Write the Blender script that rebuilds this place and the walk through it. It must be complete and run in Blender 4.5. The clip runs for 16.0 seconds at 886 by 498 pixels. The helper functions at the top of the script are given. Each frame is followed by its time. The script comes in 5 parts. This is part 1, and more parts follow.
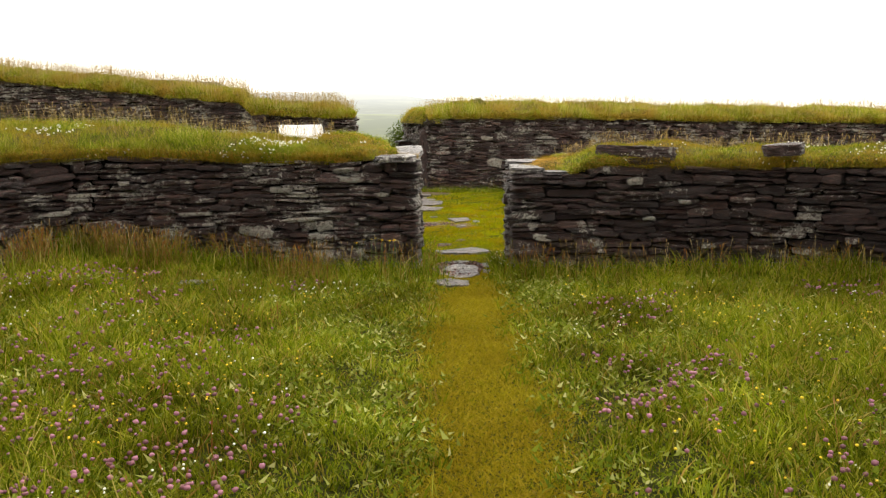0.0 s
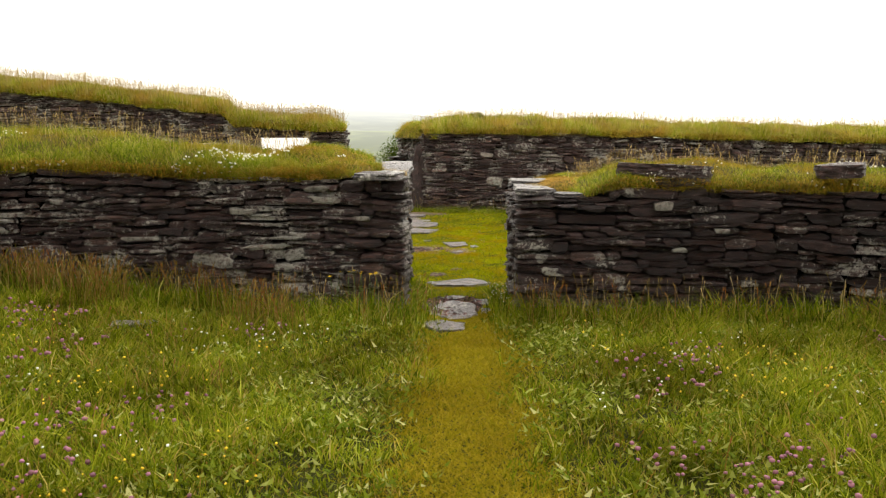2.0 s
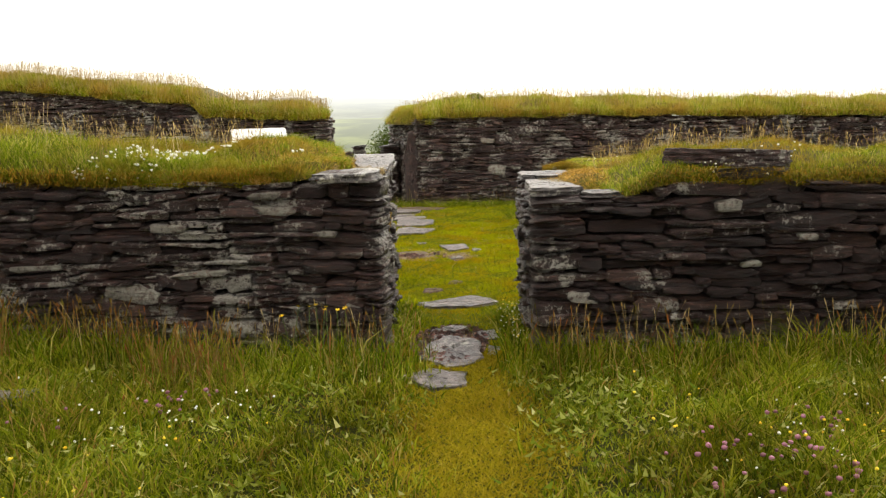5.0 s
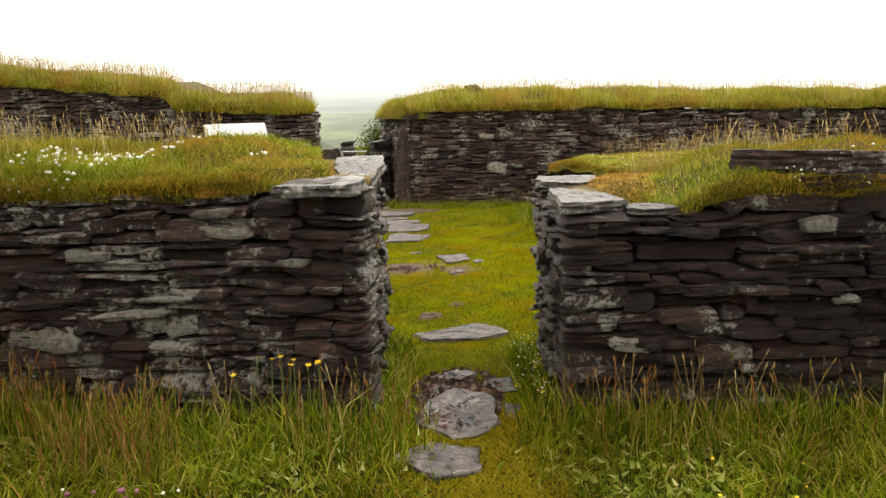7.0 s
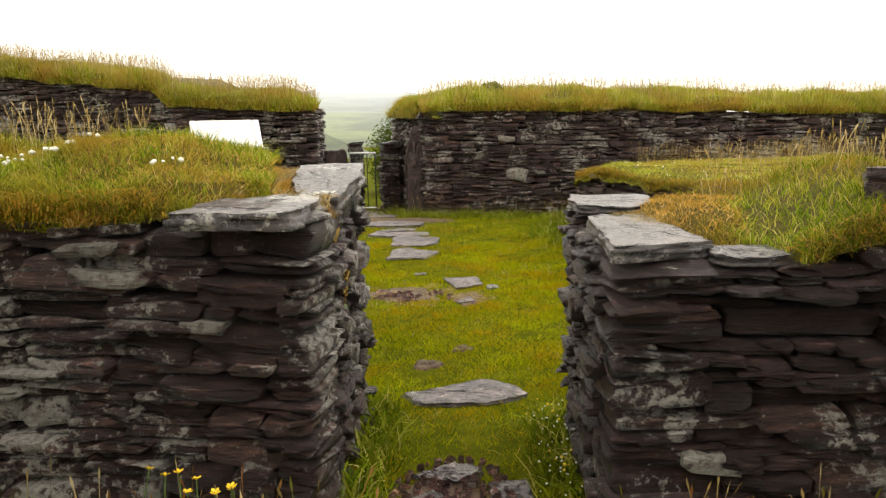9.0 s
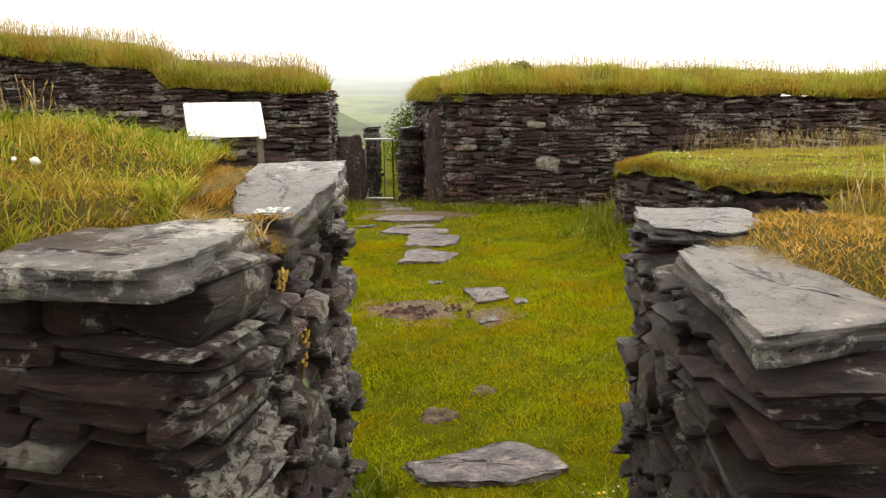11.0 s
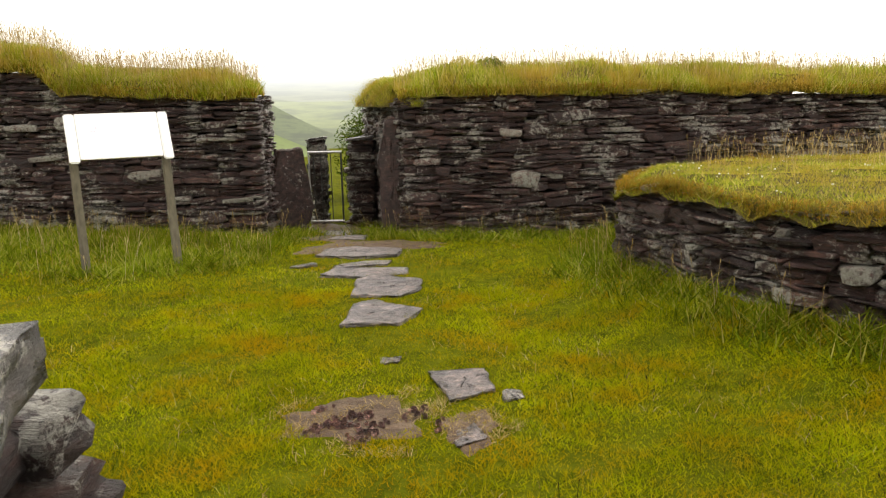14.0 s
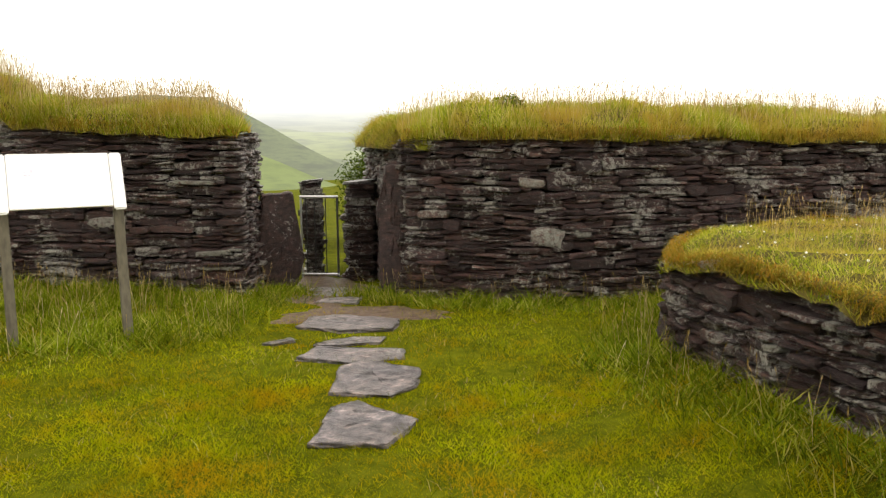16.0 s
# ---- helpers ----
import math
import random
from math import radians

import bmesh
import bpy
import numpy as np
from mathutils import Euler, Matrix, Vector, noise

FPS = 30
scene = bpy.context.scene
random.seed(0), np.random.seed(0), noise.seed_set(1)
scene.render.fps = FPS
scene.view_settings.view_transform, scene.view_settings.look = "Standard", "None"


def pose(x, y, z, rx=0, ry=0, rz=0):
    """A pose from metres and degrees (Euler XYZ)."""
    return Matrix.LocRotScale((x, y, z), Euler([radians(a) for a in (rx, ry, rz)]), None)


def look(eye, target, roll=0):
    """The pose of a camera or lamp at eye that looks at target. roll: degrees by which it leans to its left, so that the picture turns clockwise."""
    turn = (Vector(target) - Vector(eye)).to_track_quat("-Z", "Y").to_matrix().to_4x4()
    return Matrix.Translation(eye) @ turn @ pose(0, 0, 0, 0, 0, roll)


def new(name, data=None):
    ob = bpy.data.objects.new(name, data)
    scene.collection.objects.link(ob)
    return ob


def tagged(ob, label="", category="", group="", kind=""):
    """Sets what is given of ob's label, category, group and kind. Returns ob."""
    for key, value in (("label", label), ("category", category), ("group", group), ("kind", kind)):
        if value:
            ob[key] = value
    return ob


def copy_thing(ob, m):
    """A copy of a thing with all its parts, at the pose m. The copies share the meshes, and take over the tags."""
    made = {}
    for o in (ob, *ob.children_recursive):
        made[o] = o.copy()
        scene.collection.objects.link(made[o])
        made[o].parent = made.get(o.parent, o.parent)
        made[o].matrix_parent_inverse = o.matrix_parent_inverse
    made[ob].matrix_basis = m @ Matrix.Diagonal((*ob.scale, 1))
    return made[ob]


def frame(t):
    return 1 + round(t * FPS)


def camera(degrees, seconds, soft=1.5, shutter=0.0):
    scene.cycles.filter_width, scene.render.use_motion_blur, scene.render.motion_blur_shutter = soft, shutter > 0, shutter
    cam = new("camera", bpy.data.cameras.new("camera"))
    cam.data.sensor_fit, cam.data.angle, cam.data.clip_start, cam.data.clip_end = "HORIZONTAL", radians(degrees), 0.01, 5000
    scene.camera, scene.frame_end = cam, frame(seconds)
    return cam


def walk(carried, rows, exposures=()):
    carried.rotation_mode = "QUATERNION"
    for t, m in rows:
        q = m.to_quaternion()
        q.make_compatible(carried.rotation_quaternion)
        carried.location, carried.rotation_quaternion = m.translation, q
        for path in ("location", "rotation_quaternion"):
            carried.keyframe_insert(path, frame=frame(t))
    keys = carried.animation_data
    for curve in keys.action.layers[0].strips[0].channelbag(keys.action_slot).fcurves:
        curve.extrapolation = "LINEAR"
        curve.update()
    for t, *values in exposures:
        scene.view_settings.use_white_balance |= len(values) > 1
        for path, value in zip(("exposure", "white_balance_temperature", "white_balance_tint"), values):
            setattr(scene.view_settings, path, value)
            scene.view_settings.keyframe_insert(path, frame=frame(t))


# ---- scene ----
cam = camera(57.0, 16.0, soft=1.2)
PATH = [
    (0, (0.501, 0.199, 1.895), (0.4, 2.169, 1.563), -0.5),
    (0.5, (0.503, 0.58, 1.88), (0.381, 2.547, 1.54), 0.7),
    (1, (0.469, 0.942, 1.853), (0.41, 2.924, 1.593), 0.3),
    (1.5, (0.437, 1.31, 1.843), (0.408, 3.289, 1.556), -0.7),
    (2, (0.487, 1.637, 1.818), (0.391, 3.614, 1.528), 0.2),
    (2.5, (0.482, 1.93, 1.809), (0.397, 3.906, 1.509), 0.8),
    (3, (0.43, 2.301, 1.805), (0.437, 4.281, 1.518), -1.1),
    (3.5, (0.438, 2.61, 1.795), (0.391, 4.583, 1.467), -0.5),
    (4, (0.491, 2.959, 1.827), (0.401, 4.932, 1.511), -0.9),
    (4.2, (0.502, 3.084, 1.812), (0.401, 5.054, 1.487), -1.7),
    (6.3, (0.392, 4.401, 1.787), (0.287, 6.371, 1.464), -1.3),
    (6.5, (0.383, 4.557, 1.786), (0.301, 6.534, 1.495), -2.8),
    (7, (0.351, 4.874, 1.786), (0.267, 6.843, 1.446), -1.7),
    (7.5, (0.38, 5.201, 1.777), (0.233, 7.169, 1.454), -0.3),
    (8, (0.377, 5.586, 1.757), (0.269, 7.555, 1.426), -1.1),
    (8.5, (0.344, 5.974, 1.757), (0.273, 7.94, 1.4), -2.6),
    (9, (0.402, 6.358, 1.743), (0.271, 8.325, 1.407), -0.8),
    (9.2, (0.4, 6.461, 1.761), (0.254, 8.423, 1.404), 0.3),
    (11.3, (0.34, 7.863, 1.714), (0.147, 9.819, 1.341), -0.6),
    (11.5, (0.287, 8.03, 1.715), (0.12, 9.993, 1.37), -1.3),
    (12, (0.204, 8.361, 1.722), (0.139, 10.319, 1.317), -2.5),
    (12.5, (0.209, 8.696, 1.704), (0.078, 10.663, 1.367), -1.0),
    (13, (0.218, 9.062, 1.71), (0.119, 11.021, 1.321), -0.6),
    (13.5, (0.191, 9.445, 1.726), (0.161, 11.416, 1.392), -2.5),
    (14, (0.209, 9.784, 1.713), (0.109, 11.748, 1.347), -1.5),
    (14.5, (0.226, 10.131, 1.73), (0.037, 12.087, 1.361), -0.6),
    (15, (0.151, 10.545, 1.72), (-0.024, 12.52, 1.459), -2.2),
    (15.5, (0.125, 10.869, 1.727), (0.038, 12.836, 1.377), -3.7),
    (16, (0.17, 11.317, 1.817), (0.046, 13.293, 1.529), -0.3),
]
walk(cam, [(t, look(eye, target, roll)) for t, eye, target, roll in PATH])

# ---------------------------------------------------------------- world, sun, exposure
world = bpy.data.worlds.new("overcast_sky")
scene.world = world
world.use_nodes = True
wn = world.node_tree
wn.nodes.clear()
w_out = wn.nodes.new("ShaderNodeOutputWorld")
w_bg = wn.nodes.new("ShaderNodeBackground")
w_sky = wn.nodes.new("ShaderNodeTexSky")
w_sky.sky_type = "NISHITA"
w_sky.sun_disc = False
w_sky.sun_elevation = radians(52)
w_sky.sun_rotation = radians(40)
w_mix = wn.nodes.new("ShaderNodeMix")
w_mix.data_type = "RGBA"
w_mix.inputs["Factor"].default_value = 0.9
w_mix.inputs["B"].default_value = (11.8, 11.0, 9.7, 1)  # thick white cloud over the clear sky
wn.links.new(w_sky.outputs["Color"], w_mix.inputs["A"])
wn.links.new(w_mix.outputs["Result"], w_bg.inputs["Color"])
w_bg.inputs["Strength"].default_value = 0.1
wn.links.new(w_bg.outputs["Background"], w_out.inputs["Surface"])

sun = new("sun", bpy.data.lights.new("sun", "SUN"))
sun.data.energy = 1.0
sun.data.angle = radians(25)
sun.data.color = (1.0, 0.95, 0.86)
sun.matrix_world = look((0, 0, 30), (-9, -11, 12))
scene.view_settings.exposure = 0.9

# ---------------------------------------------------------------- small helpers
rng = np.random.default_rng(7)


def mesh_from(name, verts, faces, mats=()):
    me = bpy.data.meshes.new(name)
    me.from_pydata([tuple(map(float, v)) for v in verts], [], faces)
    for m in mats:
        me.materials.append(m)
    me.validate()
    me.update()
    return me


def part(name, bm, material, parent, label=""):
    """One bmesh or mesh as one object under a thing or a part."""
    if isinstance(bm, bmesh.types.BMesh):
        me = bpy.data.meshes.new(name)
        bmesh.ops.recalc_face_normals(bm, faces=bm.faces)
        bm.to_mesh(me)
        bm.free()
    else:
        me = bm
    if material and not me.materials:
        me.materials.append(material)
    ob = new(name, me)
    if parent:
        ob.parent = parent
    if label:
        tagged(ob, label)
    return ob


def tri_soup(name, verts, tris, material, smooth=False):
    """A mesh from numpy arrays of corners and triangles."""
    me = bpy.data.meshes.new(name)
    nv, nf = len(verts), len(tris)
    me.vertices.add(nv)
    me.vertices.foreach_set("co", np.ascontiguousarray(verts, np.float32).ravel())
    me.loops.add(nf * 3)
    me.loops.foreach_set("vertex_index", np.ascontiguousarray(tris, np.int32).ravel())
    me.polygons.add(nf)
    me.polygons.foreach_set("loop_start", np.arange(0, nf * 3, 3, dtype=np.int32))
    me.polygons.foreach_set("loop_total", np.full(nf, 3, np.int32))
    if smooth:
        me.polygons.foreach_set("use_smooth", np.ones(nf, bool))
    me.update(calc_edges=True)
    me.materials.append(material)
    return me


def wave(x, y, s=1.0, k=0.0):
    """Cheap smooth unevenness between -1 and 1."""
    x, y = np.asarray(x) * s + k, np.asarray(y) * s - k
    return (np.sin(1.7 * x + 2.1 * np.sin(0.9 * y + k)) + np.sin(2.3 * y + 1.7 * np.sin(1.3 * x)) + np.sin(3.9 * x - 3.1 * y + k)) / 3


def step(a, b, v):
    t = np.clip((np.asarray(v, float) - a) / (b - a), 0, 1)
    return t * t * (3 - 2 * t)


# ---------------------------------------------------------------- materials
class Nodes:
    def __init__(self, name):
        self.mat = bpy.data.materials.new(name)
        self.mat.use_nodes = True
        self.tree = self.mat.node_tree
        self.bsdf = self.tree.nodes["Principled BSDF"]
        self.out = self.tree.nodes["Material Output"]

    def add(self, kind, **props):
        n = self.tree.nodes.new(kind)
        for k, v in props.items():
            n.inputs[k.replace("_", " ")].default_value = v
        return n

    def link(self, a, b):
        self.tree.links.new(a, b)

    def place(self, scale=(1, 1, 1)):
        g = self.add("ShaderNodeNewGeometry")
        m = self.add("ShaderNodeMapping")
        m.inputs["Scale"].default_value = scale
        self.link(g.outputs["Position"], m.inputs["Vector"])
        return m.outputs["Vector"]

    def noise(self, vec, scale, detail=5, rough=0.6):
        n = self.add("ShaderNodeTexNoise", Scale=scale, Detail=detail, Roughness=rough)
        self.link(vec, n.inputs["Vector"])
        return n.outputs["Fac"]

    def ramp(self, fac, stops):
        n = self.add("ShaderNodeValToRGB")
        e = n.color_ramp.elements
        while len(e) < len(stops):
            e.new(0.5)
        for el, (p, c) in zip(e, stops):
            el.position = p
            el.color = (*c, 1) if len(c) == 3 else c
        self.link(fac, n.inputs["Fac"])
        return n.outputs["Color"]

    def mix(self, fac, a, b, blend="MIX"):
        n = self.add("ShaderNodeMix")
        n.data_type, n.blend_type = "RGBA", blend
        for v, key in ((fac, "Factor"), (a, "A"), (b, "B")):
            if isinstance(v, (int, float)):
                n.inputs[key].default_value = v
            elif isinstance(v, tuple):
                n.inputs[key].default_value = (*v, 1)
            else:
                self.link(v, n.inputs[key])
        return n.outputs["Result"]

    def math(self, op, a, b):
        n = self.add("ShaderNodeMath")
        n.operation = op
        for i, v in enumerate((a, b)):
            if isinstance(v, (int, float)):
                n.inputs[i].default_value = v
            else:
                self.link(v, n.inputs[i])
        return n.outputs["Value"]

    def bump(self, height, strength=0.5, distance=0.01):
        n = self.add("ShaderNodeBump", Strength=strength, Distance=distance)
        self.link(height, n.inputs["Height"])
        self.link(n.outputs["Normal"], self.bsdf.inputs["Normal"])

    def finish(self, color, rough=0.6, metal=0.0, spec=0.5):
        b = self.bsdf
        if isinstance(color, tuple):
            b.inputs["Base Color"].default_value = (*color, 1)
        else:
            self.link(color, b.inputs["Base Color"])
        if isinstance(rough, (int, float)):
            b.inputs["Roughness"].default_value = rough
        else:
            self.link(rough, b.inputs["Roughness"])
        b.inputs["Metallic"].default_value = metal
        b.inputs["Specular IOR Level"].default_value = spec
        return self.mat


def slate(name, source, tone=1.0, lichen=0.5, rough=(0.24, 0.55), pale=0.0, tint=(1.08, 0.9, 0.95), layer=3.6, relief=0.05, even=0.0, spec=0.45):
    """Wet dark slate with thin layers and pale lichen. source: 'object', 'island' or ''."""
    n = Nodes(name)
    if source == "object":
        rnd = n.add("ShaderNodeObjectInfo").outputs["Random"]
    elif source == "island":
        rnd = n.add("ShaderNodeNewGeometry").outputs["Random Per Island"]
    else:
        rnd = n.noise(n.place(), 1.3)
    c = [(0.014, 0.0098, 0.0095), (0.034, 0.0235, 0.021), (0.019, 0.0137, 0.0135), (0.052, 0.036, 0.030), (0.024, 0.0165, 0.0145), (0.04, 0.0295, 0.028), (0.085, 0.065, 0.054)]
    mean = (0.038, 0.0275, 0.025)
    c = [tuple(tone * (v * (1 - even) + mv * even) * w for v, mv, w in zip(k, mean, tint)) for k in c]
    base = n.ramp(rnd, [(i / 6.0, k) for i, k in enumerate(c)])
    flat = n.place((1.0, 1.0, layer))
    grain = n.noise(flat, 11.0, 10, 0.72)
    pos = n.place()
    strata = n.noise(n.place((1.6, 1.6, 2.6 * layer)), 6.0, 7, 0.7)
    base = n.mix(0.6, base, n.ramp(strata, [(0.34, (0.4, 0.39, 0.39)), (0.46, (1, 1, 1)), (0.62, (1.25, 1.22, 1.2))]), "MULTIPLY")
    beds = n.noise(n.place((2.2, 2.2, 11.0 * layer)), 4.0, 6, 0.75)
    base = n.mix(0.8, base, n.ramp(beds, [(0.36, (0.3, 0.29, 0.29)), (0.47, (0.95, 0.95, 0.95)), (0.6, (1.35, 1.3, 1.28))]), "MULTIPLY")
    base = n.mix(0.85, base, n.ramp(grain, [(0.3, (0.2, 0.19, 0.19)), (0.48, (0.9, 0.9, 0.9)), (0.58, (1.6, 1.5, 1.42)), (0.7, (4.2, 3.8, 3.5))]), "MULTIPLY")
    base = n.mix(0.6, base, n.ramp(n.noise(pos, 3.1, 4), [(0.3, (0.8, 0.8, 0.85)), (0.7, (1.3, 1.15, 1.0))]), "MULTIPLY")
    # lichen blotches: where a broad and a fine noise agree, on some stones more than on others
    broad = n.noise(pos, 2.6, 3, 0.5)
    fine = n.noise(pos, 21.0, 8, 0.75)
    amount = n.math("ADD", n.math("MULTIPLY", broad, 0.5), n.math("MULTIPLY", fine, 0.8))
    far_from = n.math("ADD", amount, n.math("MULTIPLY", rnd, 0.11))
    edge = 0.86 - 0.1 * lichen
    spots = n.ramp(far_from, [(edge - 0.02, (0, 0, 0)), (edge + 0.03, (1, 1, 1))])
    lich = n.ramp(n.noise(pos, 45.0, 5), [(0.3, (0.2, 0.185, 0.165)), (0.7, (0.56, 0.54, 0.48))])
    col = n.mix(n.math("MULTIPLY", spots, 0.9), base, lich)
    if pale:
        col = n.mix(n.math("MULTIPLY", n.ramp(fine, [(0.36, (0, 0, 0)), (0.5, (1, 1, 1))]), pale), col, n.mix(0.5, lich, (0.33, 0.33, 0.27)))
    h = n.math("ADD", n.math("MULTIPLY", grain, 0.9), n.math("ADD", n.math("MULTIPLY", strata, 0.8), n.math("ADD", n.math("MULTIPLY", beds, 0.55), n.math("MULTIPLY", n.noise(pos, 55.0, 8, 0.7), 0.5))))
    n.bump(h, 1.0, relief)
    r = n.ramp(grain, [(0.25, (rough[0],) * 3), (0.75, (rough[1],) * 3)])
    return n.finish(col, r, 0, spec)


def leaf_material(name, stops, patch=(0.8, 1.25), dry=None, shine=0.75, through_light=0.4):
    """Blades of grass: each island its own colour, patches over the place."""
    n = Nodes(name)
    rnd = n.add("ShaderNodeNewGeometry").outputs["Random Per Island"]
    col = n.ramp(rnd, stops)
    big = n.noise(n.place(), 1.1, 4, 0.6)
    lo, hi = patch
    col = n.mix(1.0, col, n.ramp(big, [(0.3, (lo * 1.12, lo, lo * 0.8)), (0.7, (hi, hi, hi))]), "MULTIPLY")
    if dry:
        col = n.mix(n.ramp(n.noise(n.place(), 1.6, 6, 0.65), [(0.46, (0, 0, 0)), (0.66, (0.9, 0.9, 0.9))]), col, dry)
    n.finish(col, shine, 0, 0.03)
    tr = n.add("ShaderNodeBsdfTranslucent")
    n.link(col, tr.inputs["Color"])
    mx = n.add("ShaderNodeMixShader", Fac=through_light)
    n.link(n.bsdf.outputs[0], mx.inputs[1])
    n.link(tr.outputs[0], mx.inputs[2])
    n.link(mx.outputs[0], n.out.inputs["Surface"])
    return n.mat


def earth(name, a, b, c, scale=6.0, rough=0.8, spec=0.08):
    n = Nodes(name)
    pos = n.place()
    col = n.ramp(n.noise(pos, scale, 8, 0.7), [(0.3, a), (0.5, b), (0.72, c)])
    col = n.mix(0.6, col, n.ramp(n.noise(pos, 0.7, 4), [(0.3, (0.65, 0.65, 0.65)), (0.7, (1.3, 1.3, 1.3))]), "MULTIPLY")
    n.bump(n.noise(pos, 35.0, 8, 0.7), 0.8, 0.03)
    return n.finish(col, rough, 0, spec)


SLATE = slate("slate_stone", "object", 1.15, 1.0)
SLATE_REST = slate("slate_rubble", "island", 1.05, 0.95)
SLATE_BARE = slate("bare_slate_stone", "object", 1.0, 0.5)
SLATE_BARE_REST = slate("bare_slate_rubble", "island", 0.8, 0.35)
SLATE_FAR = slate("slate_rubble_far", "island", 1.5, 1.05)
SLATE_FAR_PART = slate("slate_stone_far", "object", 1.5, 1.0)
PALE = slate("lichen_glint_stone", "object", 2.2, 1.1, pale=0.7)
SLAB = slate("slate_slab", "object", 1.7, 0.3, (0.2, 0.4), tint=(0.9, 1.14, 1.3), layer=1.6, relief=0.02, even=0.6, spec=0.8)
PAVING = slate("slate_paving", "object", 3.7, 0.2, (0.28, 0.45), tint=(0.92, 1.2, 1.4), layer=2.0, relief=0.025, even=0.75, spec=0.4)
# core near black: the deep shade of the joints is put into its colour
SHADED_CORE = earth("wall_core", (0.005, 0.004, 0.004), (0.009, 0.008, 0.007), (0.016, 0.013, 0.011), spec=0.02)
SOIL = earth("meadow_soil", (0.04, 0.048, 0.002), (0.08, 0.09, 0.003), (0.13, 0.13, 0.006), spec=0.01)
# darkened soil: shade between the meadow blades is put into its colour
SHADED_SOIL = earth("shaded_meadow_soil", (0.014, 0.018, 0.002), (0.032, 0.036, 0.004), (0.065, 0.06, 0.008))
MUD = earth("wet_mud", (0.06, 0.04, 0.028), (0.12, 0.082, 0.058), (0.22, 0.16, 0.11), 11.0, 0.5)
TURF = earth("turf_mat", (0.045, 0.035, 0.009), (0.09, 0.072, 0.015), (0.16, 0.13, 0.027), 14.0)

MEADOW = leaf_material("meadow_grass", [(0, (0.04, 0.065, 0.002)), (0.3, (0.12, 0.16, 0.005)), (0.6, (0.2, 0.225, 0.007)), (0.85, (0.32, 0.33, 0.04)), (0.93, (0.25, 0.14, 0.03)), (1, (0.42, 0.36, 0.1))], (0.5, 1.55), through_light=0.3)
LAWN = leaf_material("short_grass", [(0, (0.16, 0.2, 0.001)), (0.4, (0.25, 0.285, 0.001)), (0.8, (0.32, 0.32, 0.002)), (1, (0.4, 0.36, 0.012))], (0.66, 1.36), (0.38, 0.225, 0.003))
WORN = leaf_material("trampled_grass", [(0, (0.15, 0.15, 0.004)), (0.5, (0.26, 0.215, 0.008)), (1, (0.36, 0.28, 0.025))], (0.7, 1.3))
TALL = leaf_material("tall_grass", [(0, (0.03, 0.06, 0.002)), (0.45, (0.09, 0.135, 0.004)), (0.8, (0.19, 0.24, 0.014)), (1, (0.38, 0.33, 0.1))], (0.55, 1.4), through_light=0.3)
TOPGRASS = leaf_material("turf_grass", [(0, (0.12, 0.19, 0.006)), (0.4, (0.26, 0.32, 0.014)), (0.75, (0.42, 0.4, 0.05)), (1, (0.62, 0.53, 0.22))], (0.65, 1.4), (0.46, 0.3, 0.05))
YARDTALL = leaf_material("yard_tall_grass", [(0, (0.05, 0.08, 0.003)), (0.45, (0.13, 0.175, 0.005)), (0.8, (0.22, 0.26, 0.014)), (1, (0.4, 0.36, 0.1))], (0.6, 1.4), through_light=0.3)
TURFGREEN = leaf_material("green_turf_grass", [(0, (0.06, 0.11, 0.004)), (0.4, (0.16, 0.23, 0.008)), (0.75, (0.3, 0.33, 0.025)), (1, (0.5, 0.43, 0.14))], (0.6, 1.4), (0.36, 0.21, 0.03), through_light=0.3)
STRAW = leaf_material("dry_seed_grass", [(0, (0.2, 0.15, 0.04)), (0.5, (0.34, 0.26, 0.11)), (1, (0.54, 0.45, 0.26))], (0.9, 1.1))
RUST = leaf_material("sorrel_stalks", [(0, (0.12, 0.12, 0.02)), (0.35, (0.2, 0.14, 0.035)), (0.7, (0.24, 0.09, 0.03)), (1, (0.36, 0.27, 0.1))], (0.8, 1.2))
FRINGE = leaf_material("hanging_grass", [(0, (0.1, 0.11, 0.006)), (0.4, (0.22, 0.16, 0.012)), (0.75, (0.38, 0.19, 0.025)), (1, (0.32, 0.28, 0.035))], (0.6, 1.3))
MOSSY = leaf_material("dry_turf_grass", [(0, (0.13, 0.11, 0.009)), (0.35, (0.34, 0.22, 0.028)), (0.7, (0.55, 0.31, 0.06)), (1, (0.7, 0.5, 0.2))], (0.65, 1.35))
SHRUB = leaf_material("shrub_leaves", [(0, (0.03, 0.055, 0.008)), (0.6, (0.07, 0.11, 0.014)), (1, (0.11, 0.15, 0.02))], (0.8, 1.2))


def petal(name, a, b):
    n = Nodes(name)
    return n.finish(n.ramp(n.add("ShaderNodeNewGeometry").outputs["Random Per Island"], [(0, a), (1, b)]), 0.6, 0, 0.3)


PINK = petal("clover_pink", (0.12, 0.045, 0.05), (0.38, 0.16, 0.22))
WHITE = petal("clover_white", (0.65, 0.64, 0.52), (0.82, 0.81, 0.74))
YELLOW = petal("buttercup_yellow", (0.7, 0.42, 0.01), (0.8, 0.62, 0.03))


def plain(name, color, rough=0.5, metal=0.0, grain=30.0, amount=0.25):
    n = Nodes(name)
    f = n.noise(n.place((1, 1, 0.3)), grain, 6)
    lo, hi = 1 - amount, 1 + amount
    col = n.mix(1.0, color, n.ramp(f, [(0.3, (lo, lo, lo)), (0.7, (hi, hi, hi))]), "MULTIPLY")
    n.bump(f, 0.2, 0.003)
    return n.finish(col, rough, metal)


